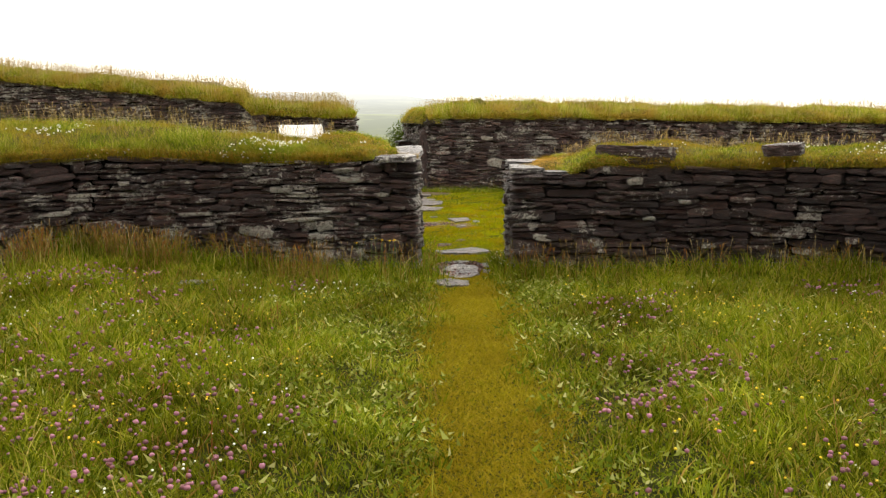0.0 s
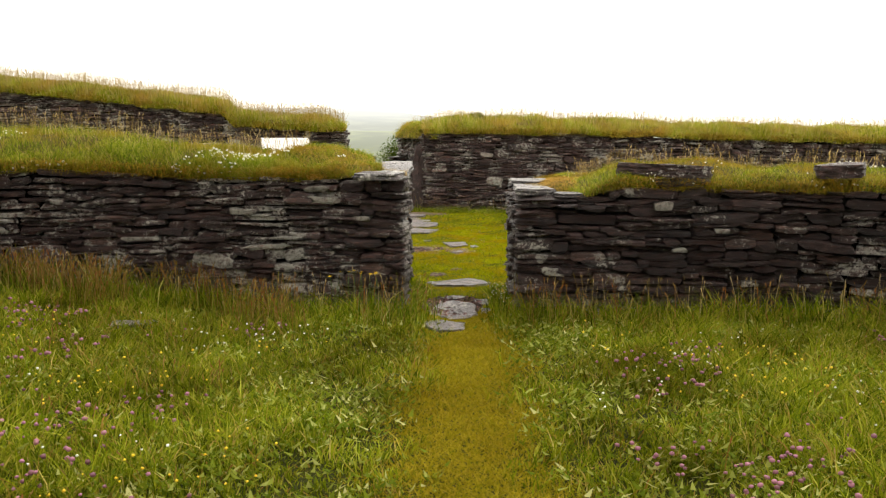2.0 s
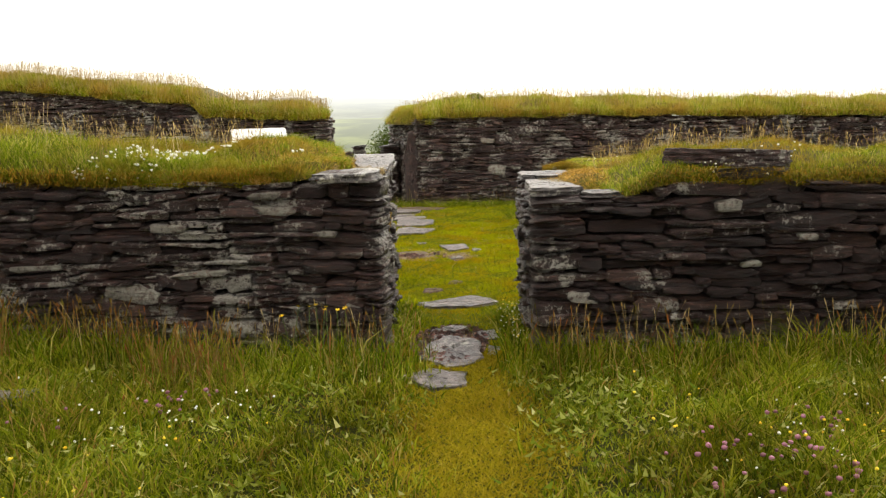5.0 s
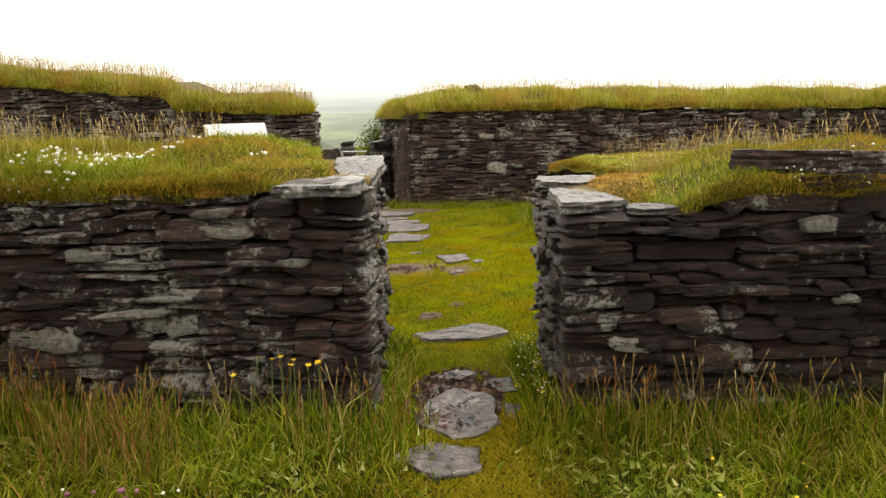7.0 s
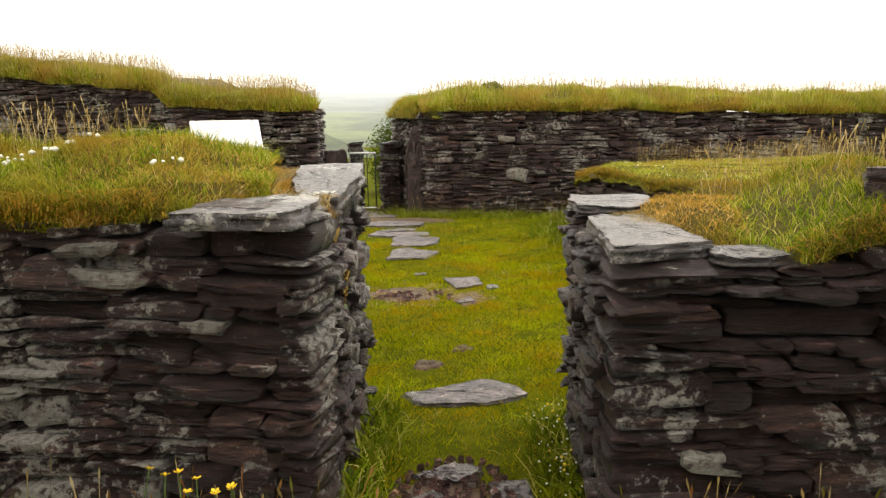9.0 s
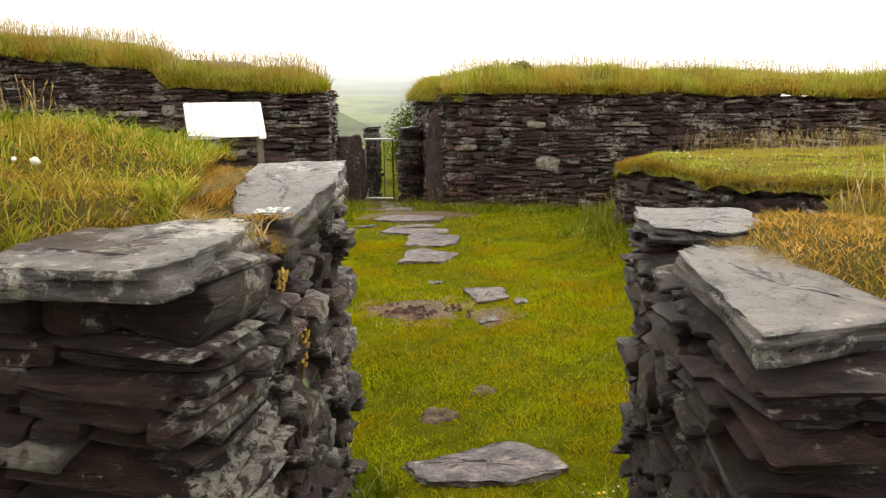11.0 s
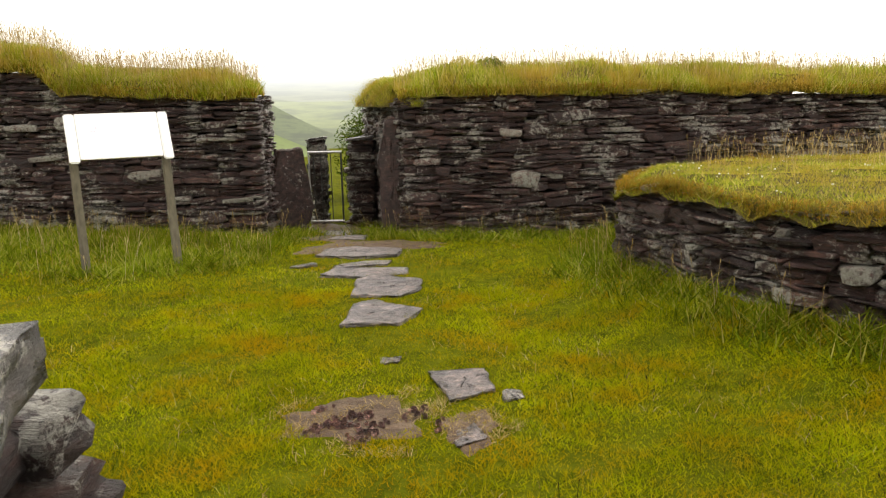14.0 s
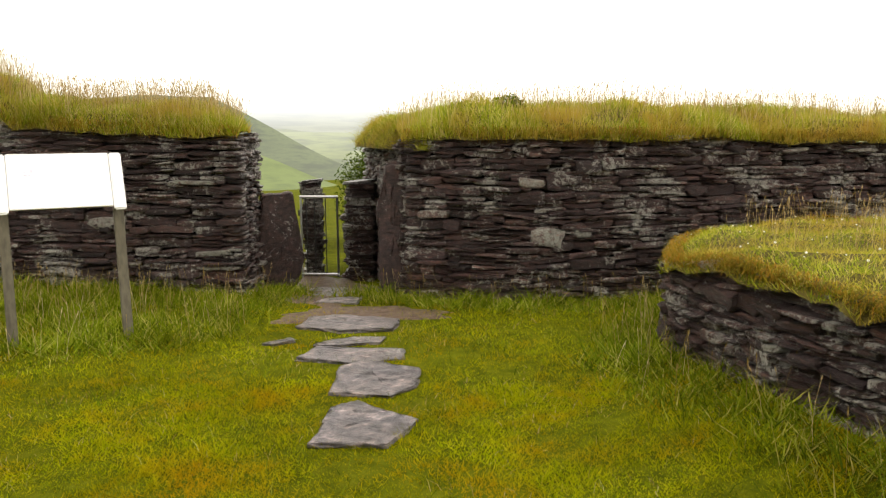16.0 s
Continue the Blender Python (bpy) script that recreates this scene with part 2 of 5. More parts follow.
BOARD = plain("board_white", (0.86, 0.86, 0.86), 0.25, 0, 8.0, 0.03)
SEAM = plain("board_seam", (0.35, 0.33, 0.34), 0.6)
PRINT = plain("board_print", (0.62, 0.6, 0.7), 0.5)
TIMBER = plain("weathered_timber", (0.115, 0.1, 0.068), 0.75, 0, 25.0, 0.35)
STEEL = plain("galvanised_steel", (0.55, 0.55, 0.56), 0.4, 0.9, 50.0, 0.2)
IRON = plain("dark_iron", (0.06, 0.06, 0.06), 0.5, 0.6, 50.0, 0.2)

# ---------------------------------------------------------------- ground


def ground_z(x, y):
    x, y = np.asarray(x, float), np.asarray(y, float)
    z = 0.17 - 0.05 * step(4, 9, y) - 0.12 * step(9, 11, y)
    z = z + 0.09 * np.clip(-x - 1.4, 0, 4) * (1 - step(8.8, 10.5, y))
    z = z + 0.05 * np.clip(-x - 2.2, 0, 3) * step(15, 18, y)
    z = z - 0.28 * step(19.2, 22.6, y)
    z = z - 5.5 * step(25, 95, y) - 5 * step(90, 320, y)
    z = z + 0.17 * (1 - step(-0.1, 1.0, np.hypot(x - 4.9, y - 17.2) - 3.25))
    z = z + 0.015 * wave(x, y, 0.9, 0.3)
    return z


def build_ground():
    near_x = np.arange(-7, 8.01, 0.15)
    far = np.array([1.0, 2.2, 4, 7, 12, 20, 35, 60, 110, 220, 500, 1200])
    xs = np.concatenate([-7 - far[::-1], near_x, 8 + far])
    near_y = np.arange(-3, 27.01, 0.15)
    ys = np.concatenate([-3 - far[::-1], near_y, 27 + far])
    gx, gy = np.meshgrid(xs, ys)
    gz = ground_z(gx, gy)
    verts = np.stack([gx, gy, gz], -1).reshape(-1, 3)
    w = len(xs)
    j, i = np.meshgrid(np.arange(len(ys) - 1), np.arange(w - 1), indexing="ij")
    a = (j * w + i).ravel()
    tris = np.concatenate([np.stack([a, a + 1, a + w + 1], 1), np.stack([a, a + w + 1, a + w], 1)])
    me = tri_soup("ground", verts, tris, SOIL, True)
    me.materials.append(SHADED_SOIL)
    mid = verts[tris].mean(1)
    # floor of the house: soil with the tall grass's shade painted in
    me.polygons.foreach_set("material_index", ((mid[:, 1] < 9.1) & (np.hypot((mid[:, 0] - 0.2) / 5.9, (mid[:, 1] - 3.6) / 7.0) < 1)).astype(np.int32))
    ob = new("ground", me)
    return tagged(ob, "grassy green ground sloping down to the valley", "ground", kind="structure")


build_ground()

# ---------------------------------------------------------------- polylines in plan


class Line:
    """A wall's face in plan. Walking along it, the seen side lies to the right."""

    def __init__(self, pts):
        p = np.array(pts, float)
        fine = []
        for k in range(len(p) - 1):
            p0, p1, p2, p3 = p[max(k - 1, 0)], p[k], p[k + 1], p[min(k + 2, len(p) - 1)]
            for t in np.linspace(0, 1, 12, endpoint=False):
                fine.append(0.5 * (2 * p1 + (p2 - p0) * t + (2 * p0 - 5 * p1 + 4 * p2 - p3) * t**2 + (3 * p1 - p0 - 3 * p2 + p3) * t**3))
        fine.append(p[-1])
        self.p = np.array(fine)
        d = np.diff(self.p, axis=0)
        self.s = np.concatenate([[0], np.cumsum(np.hypot(d[:, 0], d[:, 1]))])
        self.length = self.s[-1]

    def at(self, s):
        return np.array([np.interp(s, self.s, self.p[:, 0]), np.interp(s, self.s, self.p[:, 1])])

    def dirs(self, s):
        a, b = self.at(max(s - 0.04, 0)), self.at(min(s + 0.04, self.length))
        t = (b - a) / max(np.hypot(*(b - a)), 1e-9)
        return t, np.array([t[1], -t[0]])  # along, and out to the seen side

    def distance(self, x, y):
        q = self.p[::3]
        best = np.full(np.shape(x), 1e9)
        for a, b in zip(q[:-1], q[1:]):
            ab = b - a
            t = np.clip(((x - a[0]) * ab[0] + (y - a[1]) * ab[1]) / (ab @ ab + 1e-12), 0, 1)
            best = np.minimum(best, np.hypot(x - a[0] - t * ab[0], y - a[1] - t * ab[1]))
        return best


# ---------------------------------------------------------------- stones


def stone_shape(r):
    """Corners and triangles of one split slate: unit box, its seen end at y = -0.5, the upper edge broken back, the foot undercut."""
    cut = r.uniform(0.02, 0.22, 4)
    lens = r.random() < 0.4
    up = r.uniform(0.3, 0.55, 4) if lens else r.uniform(0.08, 0.35, 4)
    pts = [(-0.5, -0.5 + up[0]), (-0.5 + cut[0], -0.5), (r.uniform(-0.15, 0.15), -0.5), (0.5 - cut[1], -0.5), (0.5, -0.5 + up[1]),
           (0.5, 0.5 - 0.7 * up[2]), (0.5 - cut[2], 0.5), (r.uniform(-0.15, 0.15), 0.5), (-0.5 + cut[3], 0.5), (-0.5, 0.5 - 0.7 * up[3])]
    q = np.array(pts) + r.normal(0, 0.06, (10, 2)) * [0.4, 1.0]
    n = len(q)
    q[:, 1] += r.normal(0, 0.11) * q[:, 0]
    lip = r.uniform(0.1, 0.7)
    rings = []
    for y, kx, hi, lo in ((0.5, 0.95, 0.95, 0.95), (-0.36, 1.0, 1.0, 1.0), (-0.46, 0.99, 0.98 - 0.25 * lip, 0.97), (-0.5, 0.96, 0.9 - 0.62 * lip, 0.84)):
        jit = r.normal(0, 0.045, n) if y < 0 else np.zeros(n)
        rings.append(np.stack([q[:, 0] * kx, y + jit, np.where(q[:, 1] > 0, q[:, 1] * hi, q[:, 1] * lo)], 1))
    for k in (2, 3):
        rings[k][:, 1] = np.minimum(rings[k][:, 1], rings[k - 1][:, 1] - 0.012)
    verts = np.concatenate(rings + [np.array([[0.15 * r.normal(), -0.5 - 0.04 * r.random(), -0.1 + 0.12 * r.normal()]])])
    tris = []
    for ring in (0, 1, 2):
        for i in range(n):
            a, b, c, d = ring * n + i, ring * n + (i + 1) % n, (ring + 1) * n + i, (ring + 1) * n + (i + 1) % n
            tris += [(a, c, b), (b, c, d)]
    for i in range(n):
        tris.append((3 * n + i, 4 * n, 3 * n + (i + 1) % n))
    return verts, np.array(tris)


SHAPES = [stone_shape(rng) for _ in range(40)]


def stone_meshes(material):
    return [tri_soup("stone", v, t, material) for v, t in SHAPES]


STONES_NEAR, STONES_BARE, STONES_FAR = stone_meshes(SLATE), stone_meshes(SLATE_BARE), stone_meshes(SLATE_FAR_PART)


def lay_stones(line, top, foot, batter, r, s0=0.0, s1=None, long=(0.1, 0.46), band=(0.06, 0.17), rough=0.022, depth=0.26):
    """Poses of stones that fill a face, band upon band: (matrix, shape number, place along the line, height)."""
    out = []
    s1 = line.length if s1 is None else s1
    k = 0
    zmax = max(top(s) for s in np.linspace(s0, s1, 60))
    zmin = min(foot(s) for s in np.linspace(s0, s1, 60))
    z = zmin - 0.05
    while z < zmax:
        hb = r.uniform(*band)
        s = s0 - r.uniform(0, 0.2)
        while s < s1:
            lb = r.uniform(0.28, 0.8)
            layers = int(r.choice([1, 1, 2])) if hb < 0.085 else int(r.choice([1, 2, 3, 3])) if hb < 0.13 else int(r.choice([2, 3, 4, 5]))
            hs = r.uniform(0.35, 1.65, layers)
            hs = hs / hs.sum() * hb
            zz = z
            for h in hs:
                a, end = max(s, s0), min(s + lb, s1)
                while a < end - 0.03:
                    ln = min(r.uniform(*long) * (1.25 if h > 0.06 else 1), end - a)
                    if end - a - ln < 0.1:
                        ln = end - a
                    mid = a + ln / 2
                    if s0 <= mid <= s1:
                        zc = zz + h / 2 + 0.018 * wave(mid * 1.3, z * 3, 1.0, 1.0)
                        if foot(mid) - 0.12 < zc < top(mid) - 0.3 * h:
                            t, o = line.dirs(mid)
                            c = line.at(mid)
                            push = r.normal(0, rough) - batter * (zc - foot(mid)) - depth / 2
                            pos = Vector((c[0] + o[0] * push, c[1] + o[1] * push, zc))
                            m = Matrix(((t[0], -o[0], 0, 0), (t[1], -o[1], 0, 0), (0, 0, 1, 0), (0, 0, 0, 1)))
                            m = Matrix.Translation(pos) @ m @ pose(0, 0, 0, r.normal(2, 5), r.normal(0, 2.6), r.normal(0, 4))
                            m = m @ Matrix.Diagonal((ln * 1.02, depth * r.uniform(0.95, 1.05), h * r.uniform(0.9, 1.08), 1))
                            out.append((m, int(r.integers(len(SHAPES))), mid, zc))
                    a += ln
                zz += h
            s += lb
        z += hb
    return out


def set_stones(laid, parent, meshes, material, keep):
    """The stones that keep() picks, at most 300, become parts; the others one joined part."""
    laid = sorted(laid, key=keep)
    for m, k, _, _ in laid[:300]:
        ob = new("stone", meshes[k])
        ob.parent = parent
        ob.matrix_basis = m
    rest = laid[300:]
    if rest:
        vs, ts, n = [], [], 0
        for m, k, _, _ in rest:
            v, t = SHAPES[k]
            mm = np.array(m)
            vs.append(v @ mm[:3, :3].T + mm[:3, 3])
            ts.append(t + n)
            n += len(v)
        ob = part("rubble", tri_soup("rubble", np.concatenate(vs), np.concatenate(ts), material), None, parent)
        tagged(ob, "small dark slate stones laid dry", kind="stuff")


def wall_core(name, line, back, top, foot, label, trim=(0.0, 0.0)):
    """The earth heart of a wall between its face and a back line, closed above and at the ends."""
    n = 70
    verts, faces = [], []
    for i in range(n + 1):
        s = trim[0] + (line.length - trim[0] - trim[1]) * i / n
        f, b = line.at(s), back.at(back.length * s / line.length)
        _, o = line.dirs(s)
        f = f - o * 0.13
        zt, zb = top(s) - 0.05, foot(s) - 0.5
        for p, z in ((f, zb), (f - o * 0.02, zt), (b, zt), (b, zb)):
            verts.append((p[0], p[1], z))
    for i in range(n):
        a = 4 * i
        for k in range(4):
            faces.append((a + k, a + (k + 1) % 4, a + 4 + (k + 1) % 4, a + 4 + k))
    faces += [(3, 2, 1, 0), (4 * n, 4 * n + 1, 4 * n + 2, 4 * n + 3)]
    me = mesh_from(name, verts, faces, (SHADED_CORE, TURF))
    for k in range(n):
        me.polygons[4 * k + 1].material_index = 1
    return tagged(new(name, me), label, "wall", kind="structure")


# the walls in plan: seen face, and the line behind it
HOUSE_L = Line([(-4.4, 3.0), (-4.75, 5.0), (-4.7, 6.6), (-4.42, 8.0), (-3.95, 8.85), (-3.2, 9.12), (-2.0, 9.16), (-0.9, 9.1), (-0.24, 9.02)])
HOUSE_L_BACK = Line([(-6.0, 3.0), (-6.4, 5.0), (-6.4, 7.2), (-6.0, 9.2), (-5.1, 10.4), (-4.0, 10.8), (-2.4, 10.95), (-1.2, 10.9), (-0.42, 10.78)])
JAMB_L = Line([(-0.25, 9.2), (-0.27, 9.5), (-0.32, 10.2), (-0.36, 10.86)])
HOUSE_R = Line([(0.80, 9.04), (1.6, 9.1), (2.6, 9.2), (3.5, 9.15), (4.2, 8.85), (4.75, 8.2), (5.05, 7.0), (5.1, 5.2), (4.8, 3.0)])
HOUSE_R_BACK = Line([(0.90, 10.66), (1.8, 10.75), (3.0, 10.9), (4.4, 10.9), (5.5, 10.3), (6.3, 9.1), (6.7, 7.4), (6.7, 5.2), (6.4, 3.0)])
JAMB_R = Line([(0.80, 10.72), (0.79, 10.2), (0.79, 9.6), (0.80, 9.26)])
HOUSE_BACK = Line([(4.8, 3.0), (4.2, 0.4), (3.0, -1.6), (1.2, -2.6), (-0.8, -2.6), (-2.6, -1.6), (-3.8, 0.4), (-4.4, 3.0)])
HOUSE_BACK_OUT = Line([(6.4, 3.0), (5.8, -0.2), (4.2, -2.8), (1.6, -4.1), (-1.2, -4.1), (-3.8, -2.8), (-5.4, -0.2), (-6.0, 3.0)])
ENC_L = Line([(-16.0, 20.6), (-13.0, 20.4), (-9.5, 20.25), (-6.5, 20.2), (-4.2, 20.25), (-2.66, 20.3)])
ENC_L_BACK = Line([(-16.0, 22.6), (-13.0, 22.4), (-9.5, 22.2), (-6.5, 22.0), (-4.4, 21.8), (-2.92, 21.7)])
PASS_L = Line([(-2.68, 20.48), (-2.72, 20.8), (-2.78, 21.2), (-2.84, 21.72)])
ENC_R = Line([(-0.84, 20.45), (0.0, 20.15), (0.7, 20.1), (2.0, 20.55), (3.6, 21.3), (5.5, 21.7), (8.5, 22.0), (12.5, 21.8), (17.0, 20.8)])
ENC_R_BACK = Line([(-1.75, 24.2), (-0.5, 24.1), (0.7, 24.1), (2.0, 24.4), (3.6, 25.0), (5.5, 25.5), (8.5, 25.9), (12.5, 25.8), (18.0, 24.8)])
PASS_R = Line([(-1.86, 24.2), (-1.6, 23.2), (-1.2, 21.7), (-0.88, 20.66)])
HUT = Line([(6.5, 20.8), (4.4, 20.6), (2.9, 19.9), (1.95, 18.9), (1.52, 17.75), (1.66, 17.0), (1.92, 16.2), (2.28, 15.5), (2.8, 14.9), (3.6, 14.35), (5.0, 14.0), (7.5, 14.0)])
HUT_BACK = Line([(6.5, 18.2), (6.0, 18.1), (5.6, 18.0), (5.3, 17.8), (5.1, 17.5), (5.1, 17.2), (5.2, 17.0), (5.4, 16.8), (5.6, 16.7), (5.8, 16.6), (6.2, 16.5), (7.5, 16.5)])


def near(line):
    return lambda s: float(ground_z(*line.at(s)))


def top_house_l(s):
    x, y = HOUSE_L.at(s)
    return 1.40 + 0.02 * math.sin(2.1 * s) + 0.06 * float(step(-2.5, -4.4, x))


def top_house_r(s):
    return 1.31 + 0.02 * math.sin(1.9 * s + 0.5) - 0.09 * (1 - float(step(0.6, 0.95, s)))


def top_enc_l(s):
    x = ENC_L.at(s)[0]
    return 1.80 + 0.10 * float(step(-3.0, -5.2, x)) + 0.28 * float(step(-5.2, -5.5, x)) + 0.10 * max(-5.5 - x, 0)


def top_enc_r(s):
    x = ENC_R.at(s)[0]
    return 1.76 - 0.02 * max(x, 0) * float(step(0, 6, x))


def top_hut(s):
    x, y = HUT.at(s)
    return 0.90 + 0.02 * math.sin(2.7 * s) - 0.12 * float(step(16.6, 18.2, y))


def face(line, top, batter=0.03, seed=1, **more):
    r = np.random.default_rng(seed)
    return lay_stones(line, top, near(line), batter, r, **more)


house_l = wall_core("wall_house_left", HOUSE_L, HOUSE_L_BACK, top_house_l, near(HOUSE_L), "thick dry-stone wall of dark wet slate with grey lichen", (0, 0.17))
laid = face(HOUSE_L, top_house_l, seed=11) + face(JAMB_L, lambda s: 1.31 + 0.05 * s, 0.0, seed=12, long=(0.05, 0.2), band=(0.045, 0.11), rough=0.03)
set_stones(laid, house_l, STONES_NEAR, SLATE_REST, lambda q: (q[0].translation - Vector((-0.2, 9.0, 0.8))).length)

house_r = wall_core("wall_house_right", HOUSE_R, HOUSE_R_BACK, top_house_r, near(HOUSE_R), "thick dry-stone wall of dark wet slate beside the gap", (0.17, 0))
laid = face(HOUSE_R, top_house_r, seed=21) + face(JAMB_R, lambda s: 1.23, 0.0, seed=22, long=(0.05, 0.24), band=(0.045, 0.12), rough=0.026)
set_stones(laid, house_r, STONES_BARE, SLATE_BARE_REST, lambda q: (q[0].translation - Vector((0.8, 9.0, 0.8))).length)

house_b = wall_core("wall_house_back", HOUSE_BACK, HOUSE_BACK_OUT, lambda s: 1.35, near(HOUSE_BACK), "dry-stone wall of dark slate closing the round house")
set_stones(face(HOUSE_BACK, lambda s: 1.35, seed=25, long=(0.25, 0.7), band=(0.12, 0.25)), house_b, STONES_NEAR, SLATE_REST, lambda q: q[2])

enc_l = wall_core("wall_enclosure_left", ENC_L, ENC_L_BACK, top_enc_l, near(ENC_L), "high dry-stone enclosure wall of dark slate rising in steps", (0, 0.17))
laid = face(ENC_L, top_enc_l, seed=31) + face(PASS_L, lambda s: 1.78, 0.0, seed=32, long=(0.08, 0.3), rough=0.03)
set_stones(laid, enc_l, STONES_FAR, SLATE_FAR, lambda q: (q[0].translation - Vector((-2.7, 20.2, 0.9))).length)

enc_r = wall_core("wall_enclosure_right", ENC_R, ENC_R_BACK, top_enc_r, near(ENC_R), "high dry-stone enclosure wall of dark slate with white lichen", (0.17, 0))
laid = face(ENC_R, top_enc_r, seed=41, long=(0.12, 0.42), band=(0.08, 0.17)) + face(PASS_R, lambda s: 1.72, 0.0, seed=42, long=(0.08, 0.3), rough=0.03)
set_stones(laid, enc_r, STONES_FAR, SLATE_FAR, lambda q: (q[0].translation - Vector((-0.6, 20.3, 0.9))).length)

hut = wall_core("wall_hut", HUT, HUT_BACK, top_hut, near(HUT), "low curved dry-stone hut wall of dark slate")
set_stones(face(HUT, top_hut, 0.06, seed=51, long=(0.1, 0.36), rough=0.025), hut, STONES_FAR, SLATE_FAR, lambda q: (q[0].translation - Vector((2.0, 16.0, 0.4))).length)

# single stones that stand out by their lichen; three thin ones paint ledge glints
PALE_STONES = stone_meshes(PALE)
r_pale = np.random.default_rng(77)
for k, (wall_, line_, x, y, z, ln, h) in enumerate([
        (house_l, HOUSE_L, -0.98, 9.1, 1.17, 0.36, 0.075), (house_l, HOUSE_L, -1.05, 9.1, 1.27, 0.3, 0.06), (house_l, HOUSE_L, -2.05, 9.15, 0.58, 0.46, 0.16),
        (house_l, HOUSE_L, -1.55, 9.15, 0.72, 0.5, 0.06), (house_l, HOUSE_L, -1.75, 9.15, 1.05, 0.3, 0.08), (house_l, HOUSE_L, -2.75, 9.15, 0.78, 0.45, 0.06),
        (house_l, HOUSE_L, -0.62, 9.06, 1.0, 0.2, 0.06), (house_r, HOUSE_R, 1.13, 9.06, 0.53, 0.24, 0.085), (house_r, HOUSE_R, 2.15, 9.16, 1.13, 0.2, 0.1),
        (house_r, HOUSE_R, 2.3, 9.17, 0.72, 0.16, 0.05), (house_r, HOUSE_R, 2.7, 9.2, 0.9, 0.16, 0.06),
        (enc_r, ENC_R, 0.73, 20.1, 0.66, 0.42, 0.24), (enc_r, ENC_R, 0.56, 20.1, 1.25, 0.32, 0.12), (enc_r, ENC_R, 1.15, 20.2, 0.7, 0.2, 0.12),
        # top course: pale colour in place of sky glints on wet ledges
        (enc_r, ENC_R, 3.76, 21.3, 1.56, 0.42, 0.05), (enc_r, ENC_R, 4.6, 21.5, 1.55, 0.38, 0.05), (enc_r, ENC_R, 5.6, 21.7, 1.5, 0.4, 0.05),
        (enc_l, ENC_L, -3.0, 20.27, 0.45, 0.5, 0.07), (enc_l, ENC_L, -2.95, 20.27, 0.28, 0.6, 0.08), (enc_l, ENC_L, -3.2, 20.27, 1.25, 0.55, 0.05),
        (enc_l, ENC_L, -5.2, 20.22, 1.5, 0.26, 0.2), (enc_l, ENC_L, -5.5, 20.2, 1.05, 0.5, 0.1), (enc_l, ENC_L, -4.2, 20.25, 0.8, 0.5, 0.16),
        (hut, HUT, 2.27, 15.5, 0.72, 0.1, 0.07), (hut, HUT, 2.03, 15.9, 0.72, 0.1, 0.06), (hut, HUT, 2.53, 15.0, 0.5, 0.24, 0.15), (hut, HUT, 1.9, 16.3, 0.48, 0.18, 0.06)]):
    near_s = min(np.linspace(0, line_.length, 400), key=lambda q: float(np.hypot(*(line_.at(q) - (x, y)))))
    t_, o_ = line_.dirs(near_s)
    c_ = line_.at(near_s) - o_ * 0.085
    ob = part("stone", PALE_STONES[k], None, wall_, "pale stone, by lichen and by painted ledge glint")
    ob.matrix_basis = Matrix(((t_[0], -o_[0], 0, c_[0]), (t_[1], -o_[1], 0, c_[1]), (0, 0, 1, z), (0, 0, 0, 1))) @ pose(0, 0, 0, 0, r_pale.normal(0, 3), 0) @ Matrix.Diagonal((0.85 * ln, 0.2, 0.8 * h, 1))

# ---------------------------------------------------------------- turf on the walls


def turf_cap(name, line, back, top, rise, label, s0=0.0, s1=1.0, over=0.03, slope=lambda s: 0.0, lumps=1.0, inset=lambda u: 0.0, sag=0.05, steep=0.55):
    """A domed grass mat between the two lines. Returns a sampler of points on it."""
    n, cross = 90, 12
    grid = np.zeros((n + 1, cross + 1, 3))
    for i in range(n + 1):
        u = s0 + (s1 - s0) * i / n
        s = u * line.length
        f, b = line.at(s), back.at(u * back.length)
        _, o = line.dirs(s)
        endf = min(1.0, 28.0 * min(i, n - i) / n + 0.1)
        for j in range(cross + 1):
            v = j / cross
            p = f * (1 - v) + b * v + o * (over - inset(u)) * (1 - v) ** (6 if inset(u) < 0.05 else 1.5)
            dome = math.sin(math.pi * min(1, max(0, v)) ** 0.75) ** steep * endf
            lump = lumps * (0.06 * wave(p[0], p[1], 1.3, 2.0) + 0.035 * wave(p[0], p[1], 3.7, 1.0))
            drop = -0.03 - sag * abs(wave(p[0], p[1], 3.1, 0.5)) if j == 0 else 0
            z = top(s) + slope(s) * v + rise * dome + lump * min(1, 6 * v + 0.3) + drop
            grid[i, j] = (p[0], p[1], z)
    verts = grid.reshape(-1, 3)
    w = cross + 1
    j, i = np.meshgrid(np.arange(n), np.arange(cross), indexing="ij")
    a = (j * w + i).ravel()
    tris = np.concatenate([np.stack([a, a + w, a + w + 1], 1), np.stack([a, a + w + 1, a + 1], 1)])
    ob = new(name, tri_soup(name, verts, tris, TURF, True))
    tagged(ob, label, "turf", kind="structure")

    def sample(count, r, vmax=1.0, power=1.0):
        fu, fv = r.random(count) * n, (r.random(count) ** power) * vmax * cross
        iu, iv = np.minimum(fu.astype(int), n - 1), np.minimum(fv.astype(int), cross - 1)
        a, b = (fu - iu)[:, None], (fv - iv)[:, None]
        return grid[iu, iv] * (1 - a) * (1 - b) + grid[iu + 1, iv] * a * (1 - b) + grid[iu, iv + 1] * (1 - a) * b + grid[iu + 1, iv + 1] * a * b

    return sample


